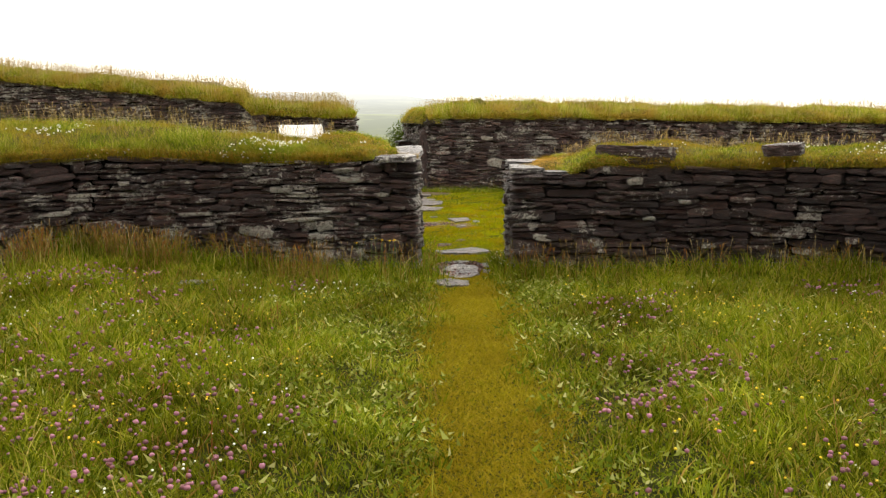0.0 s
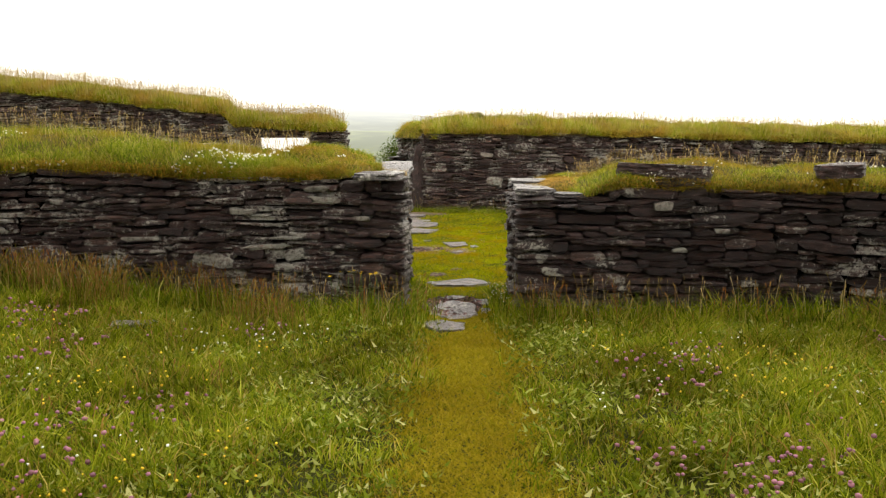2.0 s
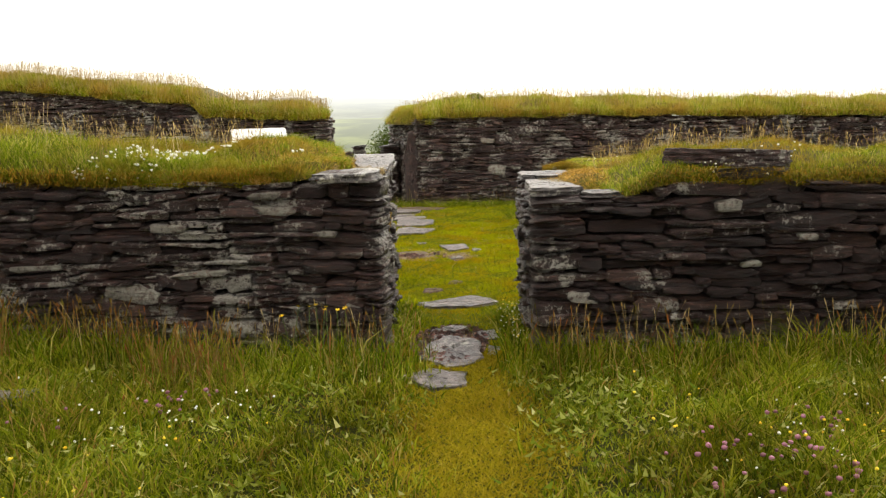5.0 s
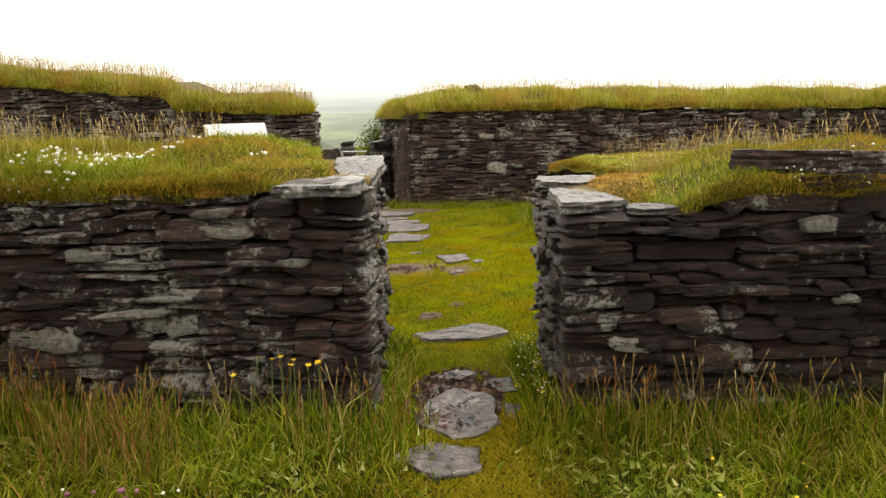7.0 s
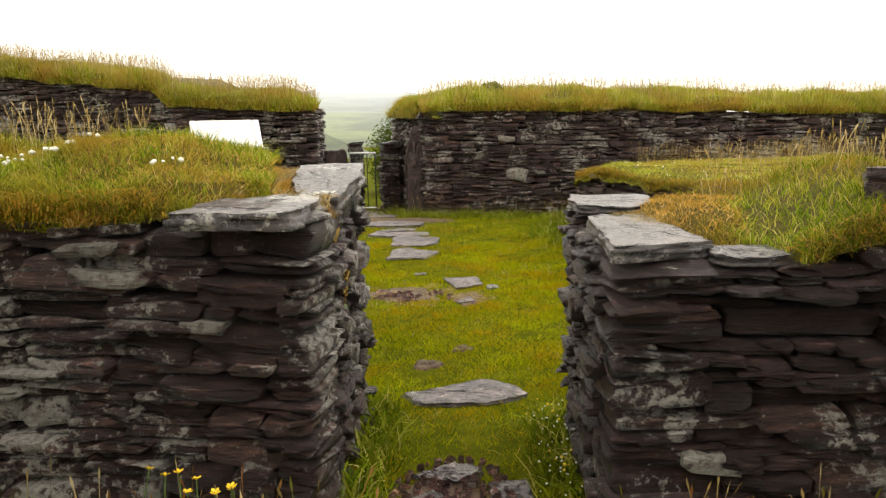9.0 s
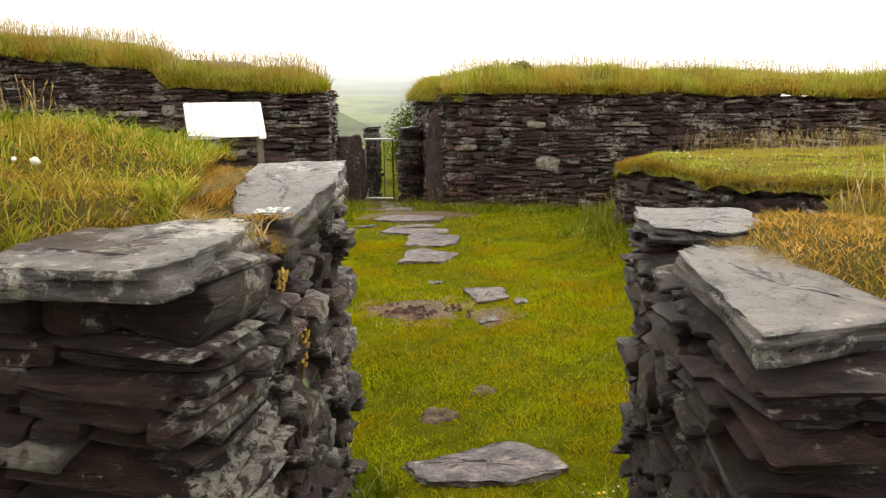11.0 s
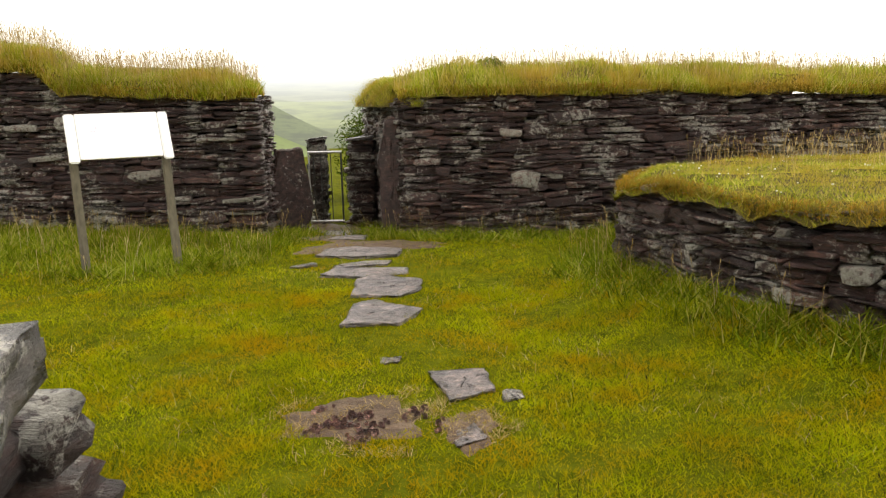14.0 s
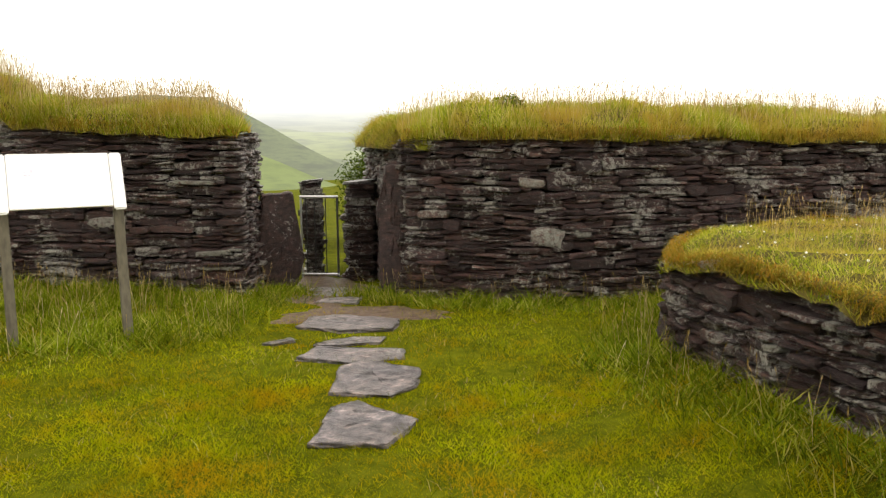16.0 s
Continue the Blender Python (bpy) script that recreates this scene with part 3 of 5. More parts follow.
def rise_left(s):
    x = HOUSE_L.at(s)[0]
    return 0.05 + 0.25 * float(step(-1.2, -4.2, x))


turf_hl = turf_cap("turf_house_left", HOUSE_L, HOUSE_L_BACK, top_house_l, 0.17, "rough green and yellow turf on the wall top", 0.0, 0.97, over=-0.04, sag=0.015, steep=0.95, slope=rise_left, inset=lambda u: 0.42 * float(step(0.942, 0.958, u)))
turf_hr = turf_cap("turf_house_right", HOUSE_R, HOUSE_R_BACK, top_house_r, 0.12, "rough yellow-green turf on the wall top", 0.045, 1.0, over=-0.04, sag=0.015, steep=0.95, slope=lambda s: 0.05, inset=lambda u: 0.5 * (1 - float(step(0.05, 0.066, u))))
turf_hb = turf_cap("turf_house_back", HOUSE_BACK, HOUSE_BACK_OUT, lambda s: 1.35, 0.12, "rough green turf on the wall top")
turf_el = turf_cap("turf_enclosure_left", ENC_L, ENC_L_BACK, top_enc_l, 0.24, "long yellow-green turf on the enclosure wall")
turf_er = turf_cap("turf_enclosure_right", ENC_R, ENC_R_BACK, top_enc_r, 0.28, "long yellow-green turf on the enclosure wall", lumps=1.6)
turf_hut = turf_cap("turf_hut", HUT, HUT_BACK, top_hut, 0.10, "short yellow-green turf on the hut wall", over=0.04, sag=0.09)

# ---------------------------------------------------------------- blades of grass


def blades(name, pts, height, width, material, label, r, lean=0.45, spread=0.35, category="grass", fine=True):
    """Many single blades: bent ones of three triangles, or short straight ones of a single one."""
    n = len(pts)
    h = height if isinstance(height, np.ndarray) else np.full(n, height)
    h = h * r.uniform(1 - spread, 1 + spread, n)
    a = r.uniform(0, 2 * np.pi, n)
    side = np.stack([np.cos(a), np.sin(a), 0 * a], 1) * (width * r.uniform(0.6, 1.3, n))[:, None] / 2
    b = r.uniform(0, 2 * np.pi, n)
    tilt = np.stack([np.cos(b), np.sin(b), 0 * b], 1) * (lean * h * r.uniform(0.2, 1.6, n))[:, None]
    up = np.zeros((n, 3))
    up[:, 2] = h
    base = pts - np.array([0, 0, 0.01])
    mid = base + up * 0.55 + tilt * 0.35
    tip = base + up * r.uniform(0.75, 1.0, n)[:, None] + tilt
    v = np.stack([base - side, base + side, mid - side * 0.8, mid + side * 0.8, tip], 1).reshape(-1, 3)
    k = np.arange(n)[:, None] * 5
    t = np.concatenate([k + [0, 1, 3], k + [0, 3, 2], k + [2, 3, 4]], 1).reshape(-1, 3)
    if not fine:
        v = np.stack([base - side * 1.2, base + side * 1.2, tip], 1).reshape(-1, 3)
        t = np.arange(3 * n).reshape(-1, 3)
    ob = new(name, tri_soup(name, v, t, material))
    tagged(ob, label, category, kind="stuff")
    return ob


def stalks(name, pts, height, material, label, r, head=0.05, thick=0.0035, lean=0.25):
    """Thin stems with a slim seed head."""
    n = len(pts)
    h = height * r.uniform(0.6, 1.25, n)
    a, b = r.uniform(0, 2 * np.pi, n), r.uniform(0, 2 * np.pi, n)
    side = np.stack([np.cos(a), np.sin(a), 0 * a], 1) * thick / 2
    tilt = np.stack([np.cos(b), np.sin(b), 0 * b], 1) * (lean * h * r.uniform(0.1, 1.5, n))[:, None]
    up = np.zeros((n, 3))
    up[:, 2] = h
    base = pts - np.array([0, 0, 0.01])
    mid, neck = base + up * 0.6 + tilt * 0.4, base + up + tilt
    way = tilt * 0.8 + up * 0.5
    way = way / np.linalg.norm(way, axis=1)[:, None] * (head * r.uniform(0.7, 1.3, n))[:, None]
    v = np.stack([base - side, base + side, mid - side, mid + side, neck - side, neck + side,
                  neck + way * 0.4 - side * 3.2, neck + way * 0.4 + side * 3.2, neck + way], 1).reshape(-1, 3)
    k = np.arange(n)[:, None] * 9
    t = np.concatenate([k + [0, 1, 3], k + [0, 3, 2], k + [2, 3, 5], k + [2, 5, 4], k + [4, 5, 7], k + [4, 7, 6], k + [6, 7, 8]], 1).reshape(-1, 3)
    ob = new(name, tri_soup(name, v, t, material))
    return tagged(ob, label, "grass", kind="stuff")


def scatter(n, x0, x1, y0, y1, r, where):
    x, y = r.uniform(x0, x1, n), r.uniform(y0, y1, n)
    keep = where(x, y) > r.random(n)
    x, y = x[keep], y[keep]
    return np.stack([x, y, ground_z(x, y)], 1)


def path_x(y):
    return 0.55 - 0.035 * np.clip(np.asarray(y) - 3, 0, 6) - 0.02 * np.sin(np.asarray(y))


def in_house(x, y):
    """1 on the floor of the round house."""
    ok = (np.hypot((x - 0.2) / 4.95, (y - 3.4) / 5.75) < 1.0) & (y < 9.0)
    corner = (np.abs(x - 0.2) < 4.3) & (y > 4) & (y < 8.95)
    return (ok | corner).astype(float)


def worn(x, y):
    return 1 - step(0.12, 0.66, np.abs(x - path_x(y)) + 0.1 * wave(x, y, 2.0))


# paving stones in plan
PAVED = []


def paved(*corners):
    PAVED.append(np.array(corners, float))


paved((0.0, 8.97), (0.05, 9.3), (0.2, 9.47), (0.42, 9.36), (0.45, 9.0), (0.36, 8.85), (0.2, 8.78))
paved((-0.08, 8.56), (0.09, 8.74), (0.34, 8.67), (0.35, 8.4), (0.14, 8.3))
paved((0.36, 9.76), (0.54, 9.8), (0.57, 9.53), (0.39, 9.48))
paved((0.02, 9.84), (0.2, 9.98), (0.34, 9.9), (0.22, 9.76))
paved((0.49, 9.3), (0.57, 9.26), (0.54, 9.06), (0.48, 9.08))
paved((0.02, 9.56), (0.12, 9.66), (0.2, 9.58), (0.1, 9.5))
paved((-0.19, 11.12), (0.06, 11.26), (0.3, 11.44), (0.52, 11.32), (0.6, 11.16), (0.34, 11.0), (-0.04, 10.95))
paved((-0.16, 14.71), (0.2, 14.75), (0.27, 14.36), (0.0, 14.18))
paved((0.3, 14.36), (0.41, 14.36), (0.43, 14.24), (0.31, 14.2))
paved((0.0, 13.84), (0.14, 13.92), (0.22, 13.66), (0.06, 13.56))
paved((-0.5, 15.02), (-0.36, 15.04), (-0.36, 14.92), (-0.48, 14.9))
paved((-0.9, 15.78), (-0.89, 16.43), (-0.74, 16.55), (-0.28, 16.18), (-0.43, 15.75))
paved((-0.96, 16.68), (-1.01, 17.32), (-0.8, 17.49), (-0.39, 17.28), (-0.36, 16.93), (-0.53, 16.64))
paved((-1.4, 17.54), (-1.3, 17.85), (-0.58, 17.88), (-0.54, 17.6), (-0.94, 17.42))
paved((-1.36, 18.02), (-1.1, 18.26), (-0.78, 18.3), (-0.8, 18.1), (-1.3, 17.94))
paved((-1.67, 18.61), (-1.63, 19.08), (-1.24, 19.14), (-0.72, 18.97), (-0.74, 18.56), (-1.23, 18.46))
paved((-1.82, 18.0), (-1.6, 18.2), (-1.54, 18.12), (-1.7, 17.98))
paved((-1.78, 19.85), (-1.66, 20.1), (-1.28, 20.12), (-1.3, 19.8))
paved((-1.98, 20.5), (-1.8, 20.8), (-1.42, 20.7), (-1.6, 20.4))
paved((-2.2, 21.3), (-2.1, 21.6), (-1.7, 21.55), (-1.76, 21.2))


def off_stones(x, y):
    """0 on the paving stones and on the bare soil, 1 elsewhere."""
    ok = np.ones(np.shape(x))
    for c in PAVED:
        m = c.mean(0)
        q = m + (c - m) * 0.93
        inside = np.zeros(np.shape(x), bool)
        for a, b in zip(q, np.roll(q, -1, 0)):
            cross = ((a[1] > y) != (b[1] > y)) & (x < (b[0] - a[0]) * (y - a[1]) / (b[1] - a[1] + 1e-12) + a[0])
            inside ^= cross
        ok = ok * ~inside
    ok = ok * (np.hypot((x + 0.5) / 0.36, (y - 13.97) / 0.33) + 0.15 * wave(x, y, 6.0) > 1)
    return ok * (np.hypot((x - 0.18) / 0.17, (y - 9.45) / 0.5) + 0.2 * wave(x, y, 5.0) > 1)


r = np.random.default_rng(3)
wall_gap_l = lambda x, y: np.minimum(HOUSE_L.distance(x, y), JAMB_L.distance(x, y))
wall_gap_r = lambda x, y: np.minimum(HOUSE_R.distance(x, y), JAMB_R.distance(x, y))

pts = scatter(230000, -4.9, 5.2, 2.6, 9.0, r, lambda x, y: in_house(x, y) * (1 - worn(x, y)))
d = np.minimum(wall_gap_l(pts[:, 0], pts[:, 1]), wall_gap_r(pts[:, 0], pts[:, 1]))
px_, py_ = pts[:, 0], pts[:, 1]
hgt = 0.05 + 0.07 * step(0.4, 2.0, np.abs(px_ - path_x(py_))) + 0.05 * wave(px_, py_, 2.1) + 0.06 * wave(px_, py_, 6.3, 2.0) + 0.03 * wave(px_, py_, 13.0, 1.0) + 0.08 * (1 - step(0.2, 0.9, d))
blades("meadow_grass", pts, np.clip(hgt, 0.03, 0.4), 0.0085, MEADOW, "lush green meadow grass with clover inside the house", r, lean=0.8, spread=0.5)
CLOVER = leaf_material("clover_leaves", [(0, (0.09, 0.14, 0.01)), (0.5, (0.17, 0.21, 0.015)), (0.85, (0.3, 0.34, 0.08)), (1, (0.5, 0.5, 0.22))], (0.55, 1.4), shine=0.6)
pts = scatter(90000, -4.9, 5.2, 2.6, 8.8, r, lambda x, y: in_house(x, y) * (1 - worn(x, y)) * (0.25 + 0.75 * step(-0.2, 0.5, wave(x, y, 1.5, 0.8))))
pts[:, 2] += r.uniform(0.0, 0.09, len(pts))
blades("clover_leaves", pts, 0.03, 0.024, CLOVER, "pale green clover leaves in the meadow", r, lean=1.3, category="plants", fine=False)
pts = scatter(9000, -4.9, 5.2, 2.6, 8.6, r, lambda x, y: in_house(x, y) * step(0.9, 1.8, np.abs(x - path_x(y))) * step(0.0, 0.5, wave(x, y, 1.2, 2.4)) * np.where(x < 0, 0.8, 0.35))
pts = pts[wave(pts[:, 0], pts[:, 1], 3.1, 1.0) > -0.1]
stalks("sorrel_stalks", pts, 0.18, RUST, "reddish brown stalks among the meadow grass", r, 0.045, 0.0035, 0.5)
pts = scatter(60000, -4.6, 5.0, -2.5, 2.6, r, lambda x, y: (np.hypot((x - 0.2) / 4.1, (y - 2.6) / 5.0) < 1) * (1 - worn(x, y)))
blades("meadow_grass", pts, 0.12, 0.011, MEADOW, "lush green meadow grass behind the path's start", r, lean=0.7, fine=False)
pts = scatter(240000, -0.7, 1.5, 2.6, 9.2, r, lambda x, y: worn(x, y) * off_stones(x, y))
blades("trampled_grass", pts, 0.034, 0.009, WORN, "short brown-green trampled grass along the path", r, lean=1.6, fine=False)
pts = scatter(52000, -4.9, 5.2, 3.5, 9.05, r, lambda x, y: in_house(x, y) * (1 - step(0.15, 0.85, np.minimum(HOUSE_L.distance(x, y), HOUSE_R.distance(x, y)))) * (1 - worn(x, y)))
blades("tall_grass", pts, 0.24 + 0.1 * step(-0.8, -3.0, pts[:, 0]) + 0.06 * step(2.5, 4.5, pts[:, 0]) + 0.05 * wave(pts[:, 0], pts[:, 1], 3.0), 0.009, TALL, "tall green grass along the foot of the wall", r, lean=0.45)
pts = scatter(10500, -4.9, 5.2, 3.5, 9.0, r, lambda x, y: in_house(x, y) * (1 - step(0.1, 1.1, np.minimum(HOUSE_L.distance(x, y), HOUSE_R.distance(x, y)))) * (1 - worn(x, y)))
extra = scatter(11000, -4.6, -0.9, 7.0, 9.0, r, lambda x, y: in_house(x, y) * (1 - step(0.3, 1.3, HOUSE_L.distance(x, y))) * step(-0.1, 0.5, wave(x, y, 1.3, 2.2)))
pts = np.concatenate([pts, extra])
pts = pts[wave(pts[:, 0], pts[:, 1], 2.6, 0.4) > -0.15]
stalks("sorrel_stalks", pts, 0.33, RUST, "rust-brown seed stalks along the foot of the wall", r, 0.05, 0.0035)
pts = scatter(4200, -4.9, 5.2, 3.5, 9.0, r, lambda x, y: in_house(x, y) * (1 - step(0.1, 0.9, np.minimum(HOUSE_L.distance(x, y), HOUSE_R.distance(x, y)))) * (1 - worn(x, y)))
stalks("seed_grass", pts, 0.36, STRAW, "pale seed grass along the foot of the wall", r, 0.05, 0.003)


def courtyard(x, y):
    d = np.minimum(np.minimum(ENC_L.distance(x, y), ENC_R.distance(x, y)), HUT.distance(x, y))
    hut_in = (HUT.distance(x, y) < 0.02) | ((x > 2.4) & (y > 15.6) & (y < 20)) | (np.hypot(x - 4.9, y - 17.3) < 3.1)
    return ((y > 8.9) & ~hut_in).astype(float)


def yard_worn(x, y):
    """Bare or trodden places along the stepping stones."""
    cx = np.interp(y, [9, 11.5, 14.2, 16.3, 18.8, 21], [0.3, 0.2, -0.1, -0.6, -1.1, -1.6])
    return 1 - step(0.25, 0.8, np.abs(x - cx) + 0.15 * wave(x, y, 1.7))


def outside_walls(x, y):
    """1 where no near wall stands, between the house and the enclosure."""
    xl = np.interp(y, JAMB_L.p[:, 1], JAMB_L.p[:, 0]) - 0.02
    gap = (y < 10.9) & (x > xl) & (x < 0.81)
    xs = [p[0] for p in HOUSE_L_BACK.p] + [p[0] for p in HOUSE_R_BACK.p]
    ys = [p[1] for p in HOUSE_L_BACK.p] + [p[1] for p in HOUSE_R_BACK.p]
    behind = y > np.interp(x, xs, ys)
    xr = np.interp(x, ENC_R.p[:, 0], ENC_R.p[:, 1])
    xl2 = np.where(x < -2.6, 20.3, np.where(x < -0.84, 23.9, xr))
    return ((gap | behind) & (y < xl2)).astype(float)


yard = lambda x, y: courtyard(x, y) * outside_walls(x, y) * off_stones(x, y)
pts = scatter(300000, -5.5, 4.0, 9.0, 21.0, r, lambda x, y: yard(x, y) * (1 - 0.45 * yard_worn(x, y)) * (1 - step(15.5, 20.5, y) * 0.5))
near_yard = scatter(150000, -2.6, 3.2, 10.8, 17.0, r, lambda x, y: yard(x, y) * (1 - 0.45 * yard_worn(x, y)))
pts = np.concatenate([pts, near_yard])
blades("lawn_grass", pts, 0.036 + 0.016 * wave(pts[:, 0], pts[:, 1], 2.3) + 0.012 * wave(pts[:, 0], pts[:, 1], 6.1), 0.007, LAWN, "short yellow-green grass of the courtyard", r, lean=1.1, fine=False)


pts = scatter(34000, -6.5, 5.0, 9.2, 20.5, r, lambda x, y: yard(x, y) * (1 - 0.7 * yard_worn(x, y)) * step(-0.4, 0.5, wave(x, y, 1.9, 1.4)))
blades("lawn_grass", pts, 0.075, 0.005, TALL, "longer green blades in the courtyard grass", r, lean=0.9, spread=0.5)
pts = scatter(16000, -6.5, 5.0, 9.2, 20.5, r, lambda x, y: yard(x, y) * step(-0.2, 0.6, wave(x, y, 1.4, 3.1)))
blades("dry_grass", pts, 0.06, 0.004, STRAW, "dry yellow blades in the courtyard grass", r, lean=1.1, spread=0.5)


def edge_d(x, y):
    return np.minimum(np.minimum(ENC_L.distance(x, y), ENC_R.distance(x, y)), HUT.distance(x, y) * 1.25)


pts = scatter(190000, -8, 6, 13.5, 21.5, r, lambda x, y: yard(x, y) * np.maximum(1 - step(0.3, 1.0, edge_d(x, y)), (1 - step(-2.6, -1.9, x)) * step(17.2, 18.4, y + 0.5 * wave(x, y, 0.8))))
blades("tall_grass", pts, np.clip(0.12 + 0.06 * wave(pts[:, 0], pts[:, 1], 1.9) + 0.06 * wave(pts[:, 0], pts[:, 1], 5.0), 0.05, 0.3), 0.012, YARDTALL, "tall green grass along the enclosure wall", r, lean=1.0, spread=0.5, fine=False)
q = pts[r.random(len(pts)) < 0.018]
stalks("seed_grass", q, 0.3, STRAW, "pale seed heads along the enclosure wall", r, 0.05, 0.003)
pts = scatter(9000, -0.6, 1.1, 8.9, 11.4, r, lambda x, y: yard(x, y) * (1 - step(0.05, 0.28, np.minimum(JAMB_L.distance(x, y), JAMB_R.distance(x, y)))))
blades("tall_grass", pts, 0.11, 0.014, YARDTALL, "green weeds at the foot of the gap's sides", r, lean=1.0, spread=0.6)
gap_weeds = pts

# dry grass in the joints of the wall tops
def tuft(x, y, z, n, size, label, rr):
    """A small fan of dry blades that bends outwards."""
    p = np.array([x, y, z]) + rr.normal(0, 0.018, (n, 3)) * [1, 1.6, 0.3]
    return blades("grass_tuft", p, size, 0.004, STRAW, label, rr, lean=1.2, spread=0.5)


tuft(-0.29, 9.46, 1.39, 110, 0.05, "dry straw-coloured tuft between two slabs", r)
tuft(-0.42, 9.5, 1.4, 110, 0.05, "dry straw-coloured tuft between two slabs", r)
tuft(1.3, 10.3, 1.27, 120, 0.05, "dry straw-coloured tuft on the wall end", r)
q = np.stack([r.uniform(0.95, 1.45, 5000), r.uniform(9.75, 10.6, 5000), np.full(5000, 1.245)], 1)
blades("dry_grass", q, 0.035, 0.004, STRAW, "sparse dry grass on the bare wall top", r, 1.4)
q = np.stack([r.uniform(-1.1, -0.6, 5000), r.uniform(9.5, 10.7, 5000), np.full(5000, 1.43)], 1)
blades("dry_grass", q, 0.035, 0.004, STRAW, "sparse dry grass on the bare wall top", r, 1.3)



def bed(x, y, z, rx, ry, height, count, size, material, label, turn, r):
    """A low cushion of matted dry grass and soil, its blades apart from the soil."""
    n, rings = 40, 9
    ang = np.linspace(0, 2 * np.pi, n, endpoint=False)
    c, s = math.cos(radians(turn)), math.sin(radians(turn))

    def at(a, f):
        rag = 1 + 0.1 * np.sin(3 * a + x) + 0.07 * np.sin(7 * a)
        u, v = rx * f * rag * np.cos(a), ry * f * rag * np.sin(a)
        px, py = x + c * u - s * v, y + s * u + c * v
        return np.stack([px, py, z + height * (1 - f ** 2.5) + 0.012 * wave(px, py, 7.0) * (1 - f)], -1)

    verts = np.concatenate([at(ang, np.full(n, max(q, 0.001) / rings)) for q in range(rings + 1)])
    tris = []
    for q in range(rings):
        for i in range(n):
            a, b = q * n + i, q * n + (i + 1) % n
            tris += [(a, a + n, b + n), (a, b + n, b)]
    tagged(new("turf_bed", tri_soup("turf_bed", verts, np.array(tris), TURF, True)), label, "turf", kind="structure")
    p = at(r.uniform(0, 2 * np.pi, count), np.sqrt(r.random(count)))
    blades("dry_grass", p, size, 0.0035, material, label, r, 1.3)


bed(-0.98, 10.0, 1.36, 0.38, 0.8, 0.14, 34000, 0.04, MOSSY, "matted orange dry grass beside the slabs", -8, r)
bed(-0.72, 9.66, 1.33, 0.26, 0.34, 0.08, 12000, 0.04, MOSSY, "matted orange dry grass beside the slabs", 10, r)
bed(-0.42, 9.66, 1.31, 0.15, 0.1, 0.05, 1500, 0.036, MOSSY, "matted orange dry grass between two slabs", 0, r)
bed(1.36, 10.15, 1.17, 0.42, 0.7, 0.15, 9000, 0.03, MOSSY, "thin dry grass on the bare wall top", 0, r)
p = np.array([-0.38, 9.83, 1.385]) + r.normal(0, 1, (450, 3)) * [0.045, 0.008, 0.005]
blades("moss", p, 0.009, 0.004, MOSSY, "olive moss along the slab's edge", r, 1.2)

bed(-1.2, 22.4, 1.6, 0.4, 2.0, 0.34, 12000, 0.12, TOPGRASS, "long yellow-green turf over the passage wall", 15.5, r)

# turf grass
q = turf_hl(300000, r)
p = np.concatenate([turf_hl(60000, r), turf_hl(16000, r, 0.12), q[(q[:, 0] > -2.3) & (q[:, 1] > 9.1)]])
dry_end = (r.random(len(p)) < 0.7) & (p[:, 0] > -1.3 + 0.25 * wave(p[:, 0], p[:, 1], 2.0)) & (p[:, 1] > 9.3)
blades("dry_grass", p[dry_end], 0.028, 0.0026, MOSSY, "orange-brown dry grass and moss at the turf's end", r, 1.3)
p = p[~dry_end]
short = 1 - 0.4 * step(-2.4, -1.5, p[:, 0]) * (p[:, 1] > 9.1)
blades("turf_grass", p, (0.07 + 0.03 * wave(p[:, 0], p[:, 1], 2.5, 0.6) + 0.025 * wave(p[:, 0], p[:, 1], 8.0, 0.2)) * short * r.uniform(0.6, 1.7, len(p)), 0.0046, TURFGREEN, "yellow-green grass on the turf", r, 0.9)
blades("turf_grass", np.concatenate([turf_hr(44000, r), turf_hr(12000, r, 0.12)]), 0.06, 0.005, TURFGREEN, "yellow-green grass on the turf", r, 0.9)
blades("turf_grass", turf_hb(9000, r), 0.08, 0.008, TOPGRASS, "yellow-green grass on the turf", r, 0.9)
p = np.concatenate([turf_el(75000, r, 0.8), turf_el(15000, r, 0.1)])
blades("turf_grass", p, 0.13 + 0.06 * wave(p[:, 0], p[:, 1], 1.5, 0.6), 0.009, TOPGRASS, "yellow-green grass on the enclosure turf", r, 0.6, fine=False)
p = np.concatenate([turf_er(95000, r, 0.7), turf_er(20000, r, 0.08)])
blades("turf_grass", p, 0.13 + 0.07 * wave(p[:, 0], p[:, 1], 1.5, 0.6), 0.009, TOPGRASS, "yellow-green grass on the enclosure turf", r, 0.6, fine=False)
blades("turf_grass", np.concatenate([turf_hut(80000, r, 0.7), turf_hut(16000, r, 0.1)]), 0.045 * r.uniform(0.5, 1.7, 96000), 0.006, TOPGRASS, "short yellow-green grass on the hut turf", r, 0.9, fine=False)
stalks("seed_grass", turf_el(9000, r, 0.7), 0.28, STRAW, "pale seed heads over the enclosure turf", r, 0.045, 0.003)
stalks("seed_grass", turf_er(8000, r, 0.7), 0.26, STRAW, "pale seed heads over the enclosure turf", r, 0.045, 0.003)
p = turf_hl(2600, r)
p = p[(p[:, 0] < -1.35) & (p[:, 1] > 9.5)]
stalks("seed_grass", p, 0.22, STRAW, "pale seed heads over the house turf", r, 0.04, 0.0022)
p = turf_hr(2200, r)
p = p[(p[:, 0] > 1.2) & (p[:, 1] > 10.0)]
stalks("seed_grass", p, 0.15, STRAW, "pale seed heads over the house turf", r, 0.04, 0.0028)
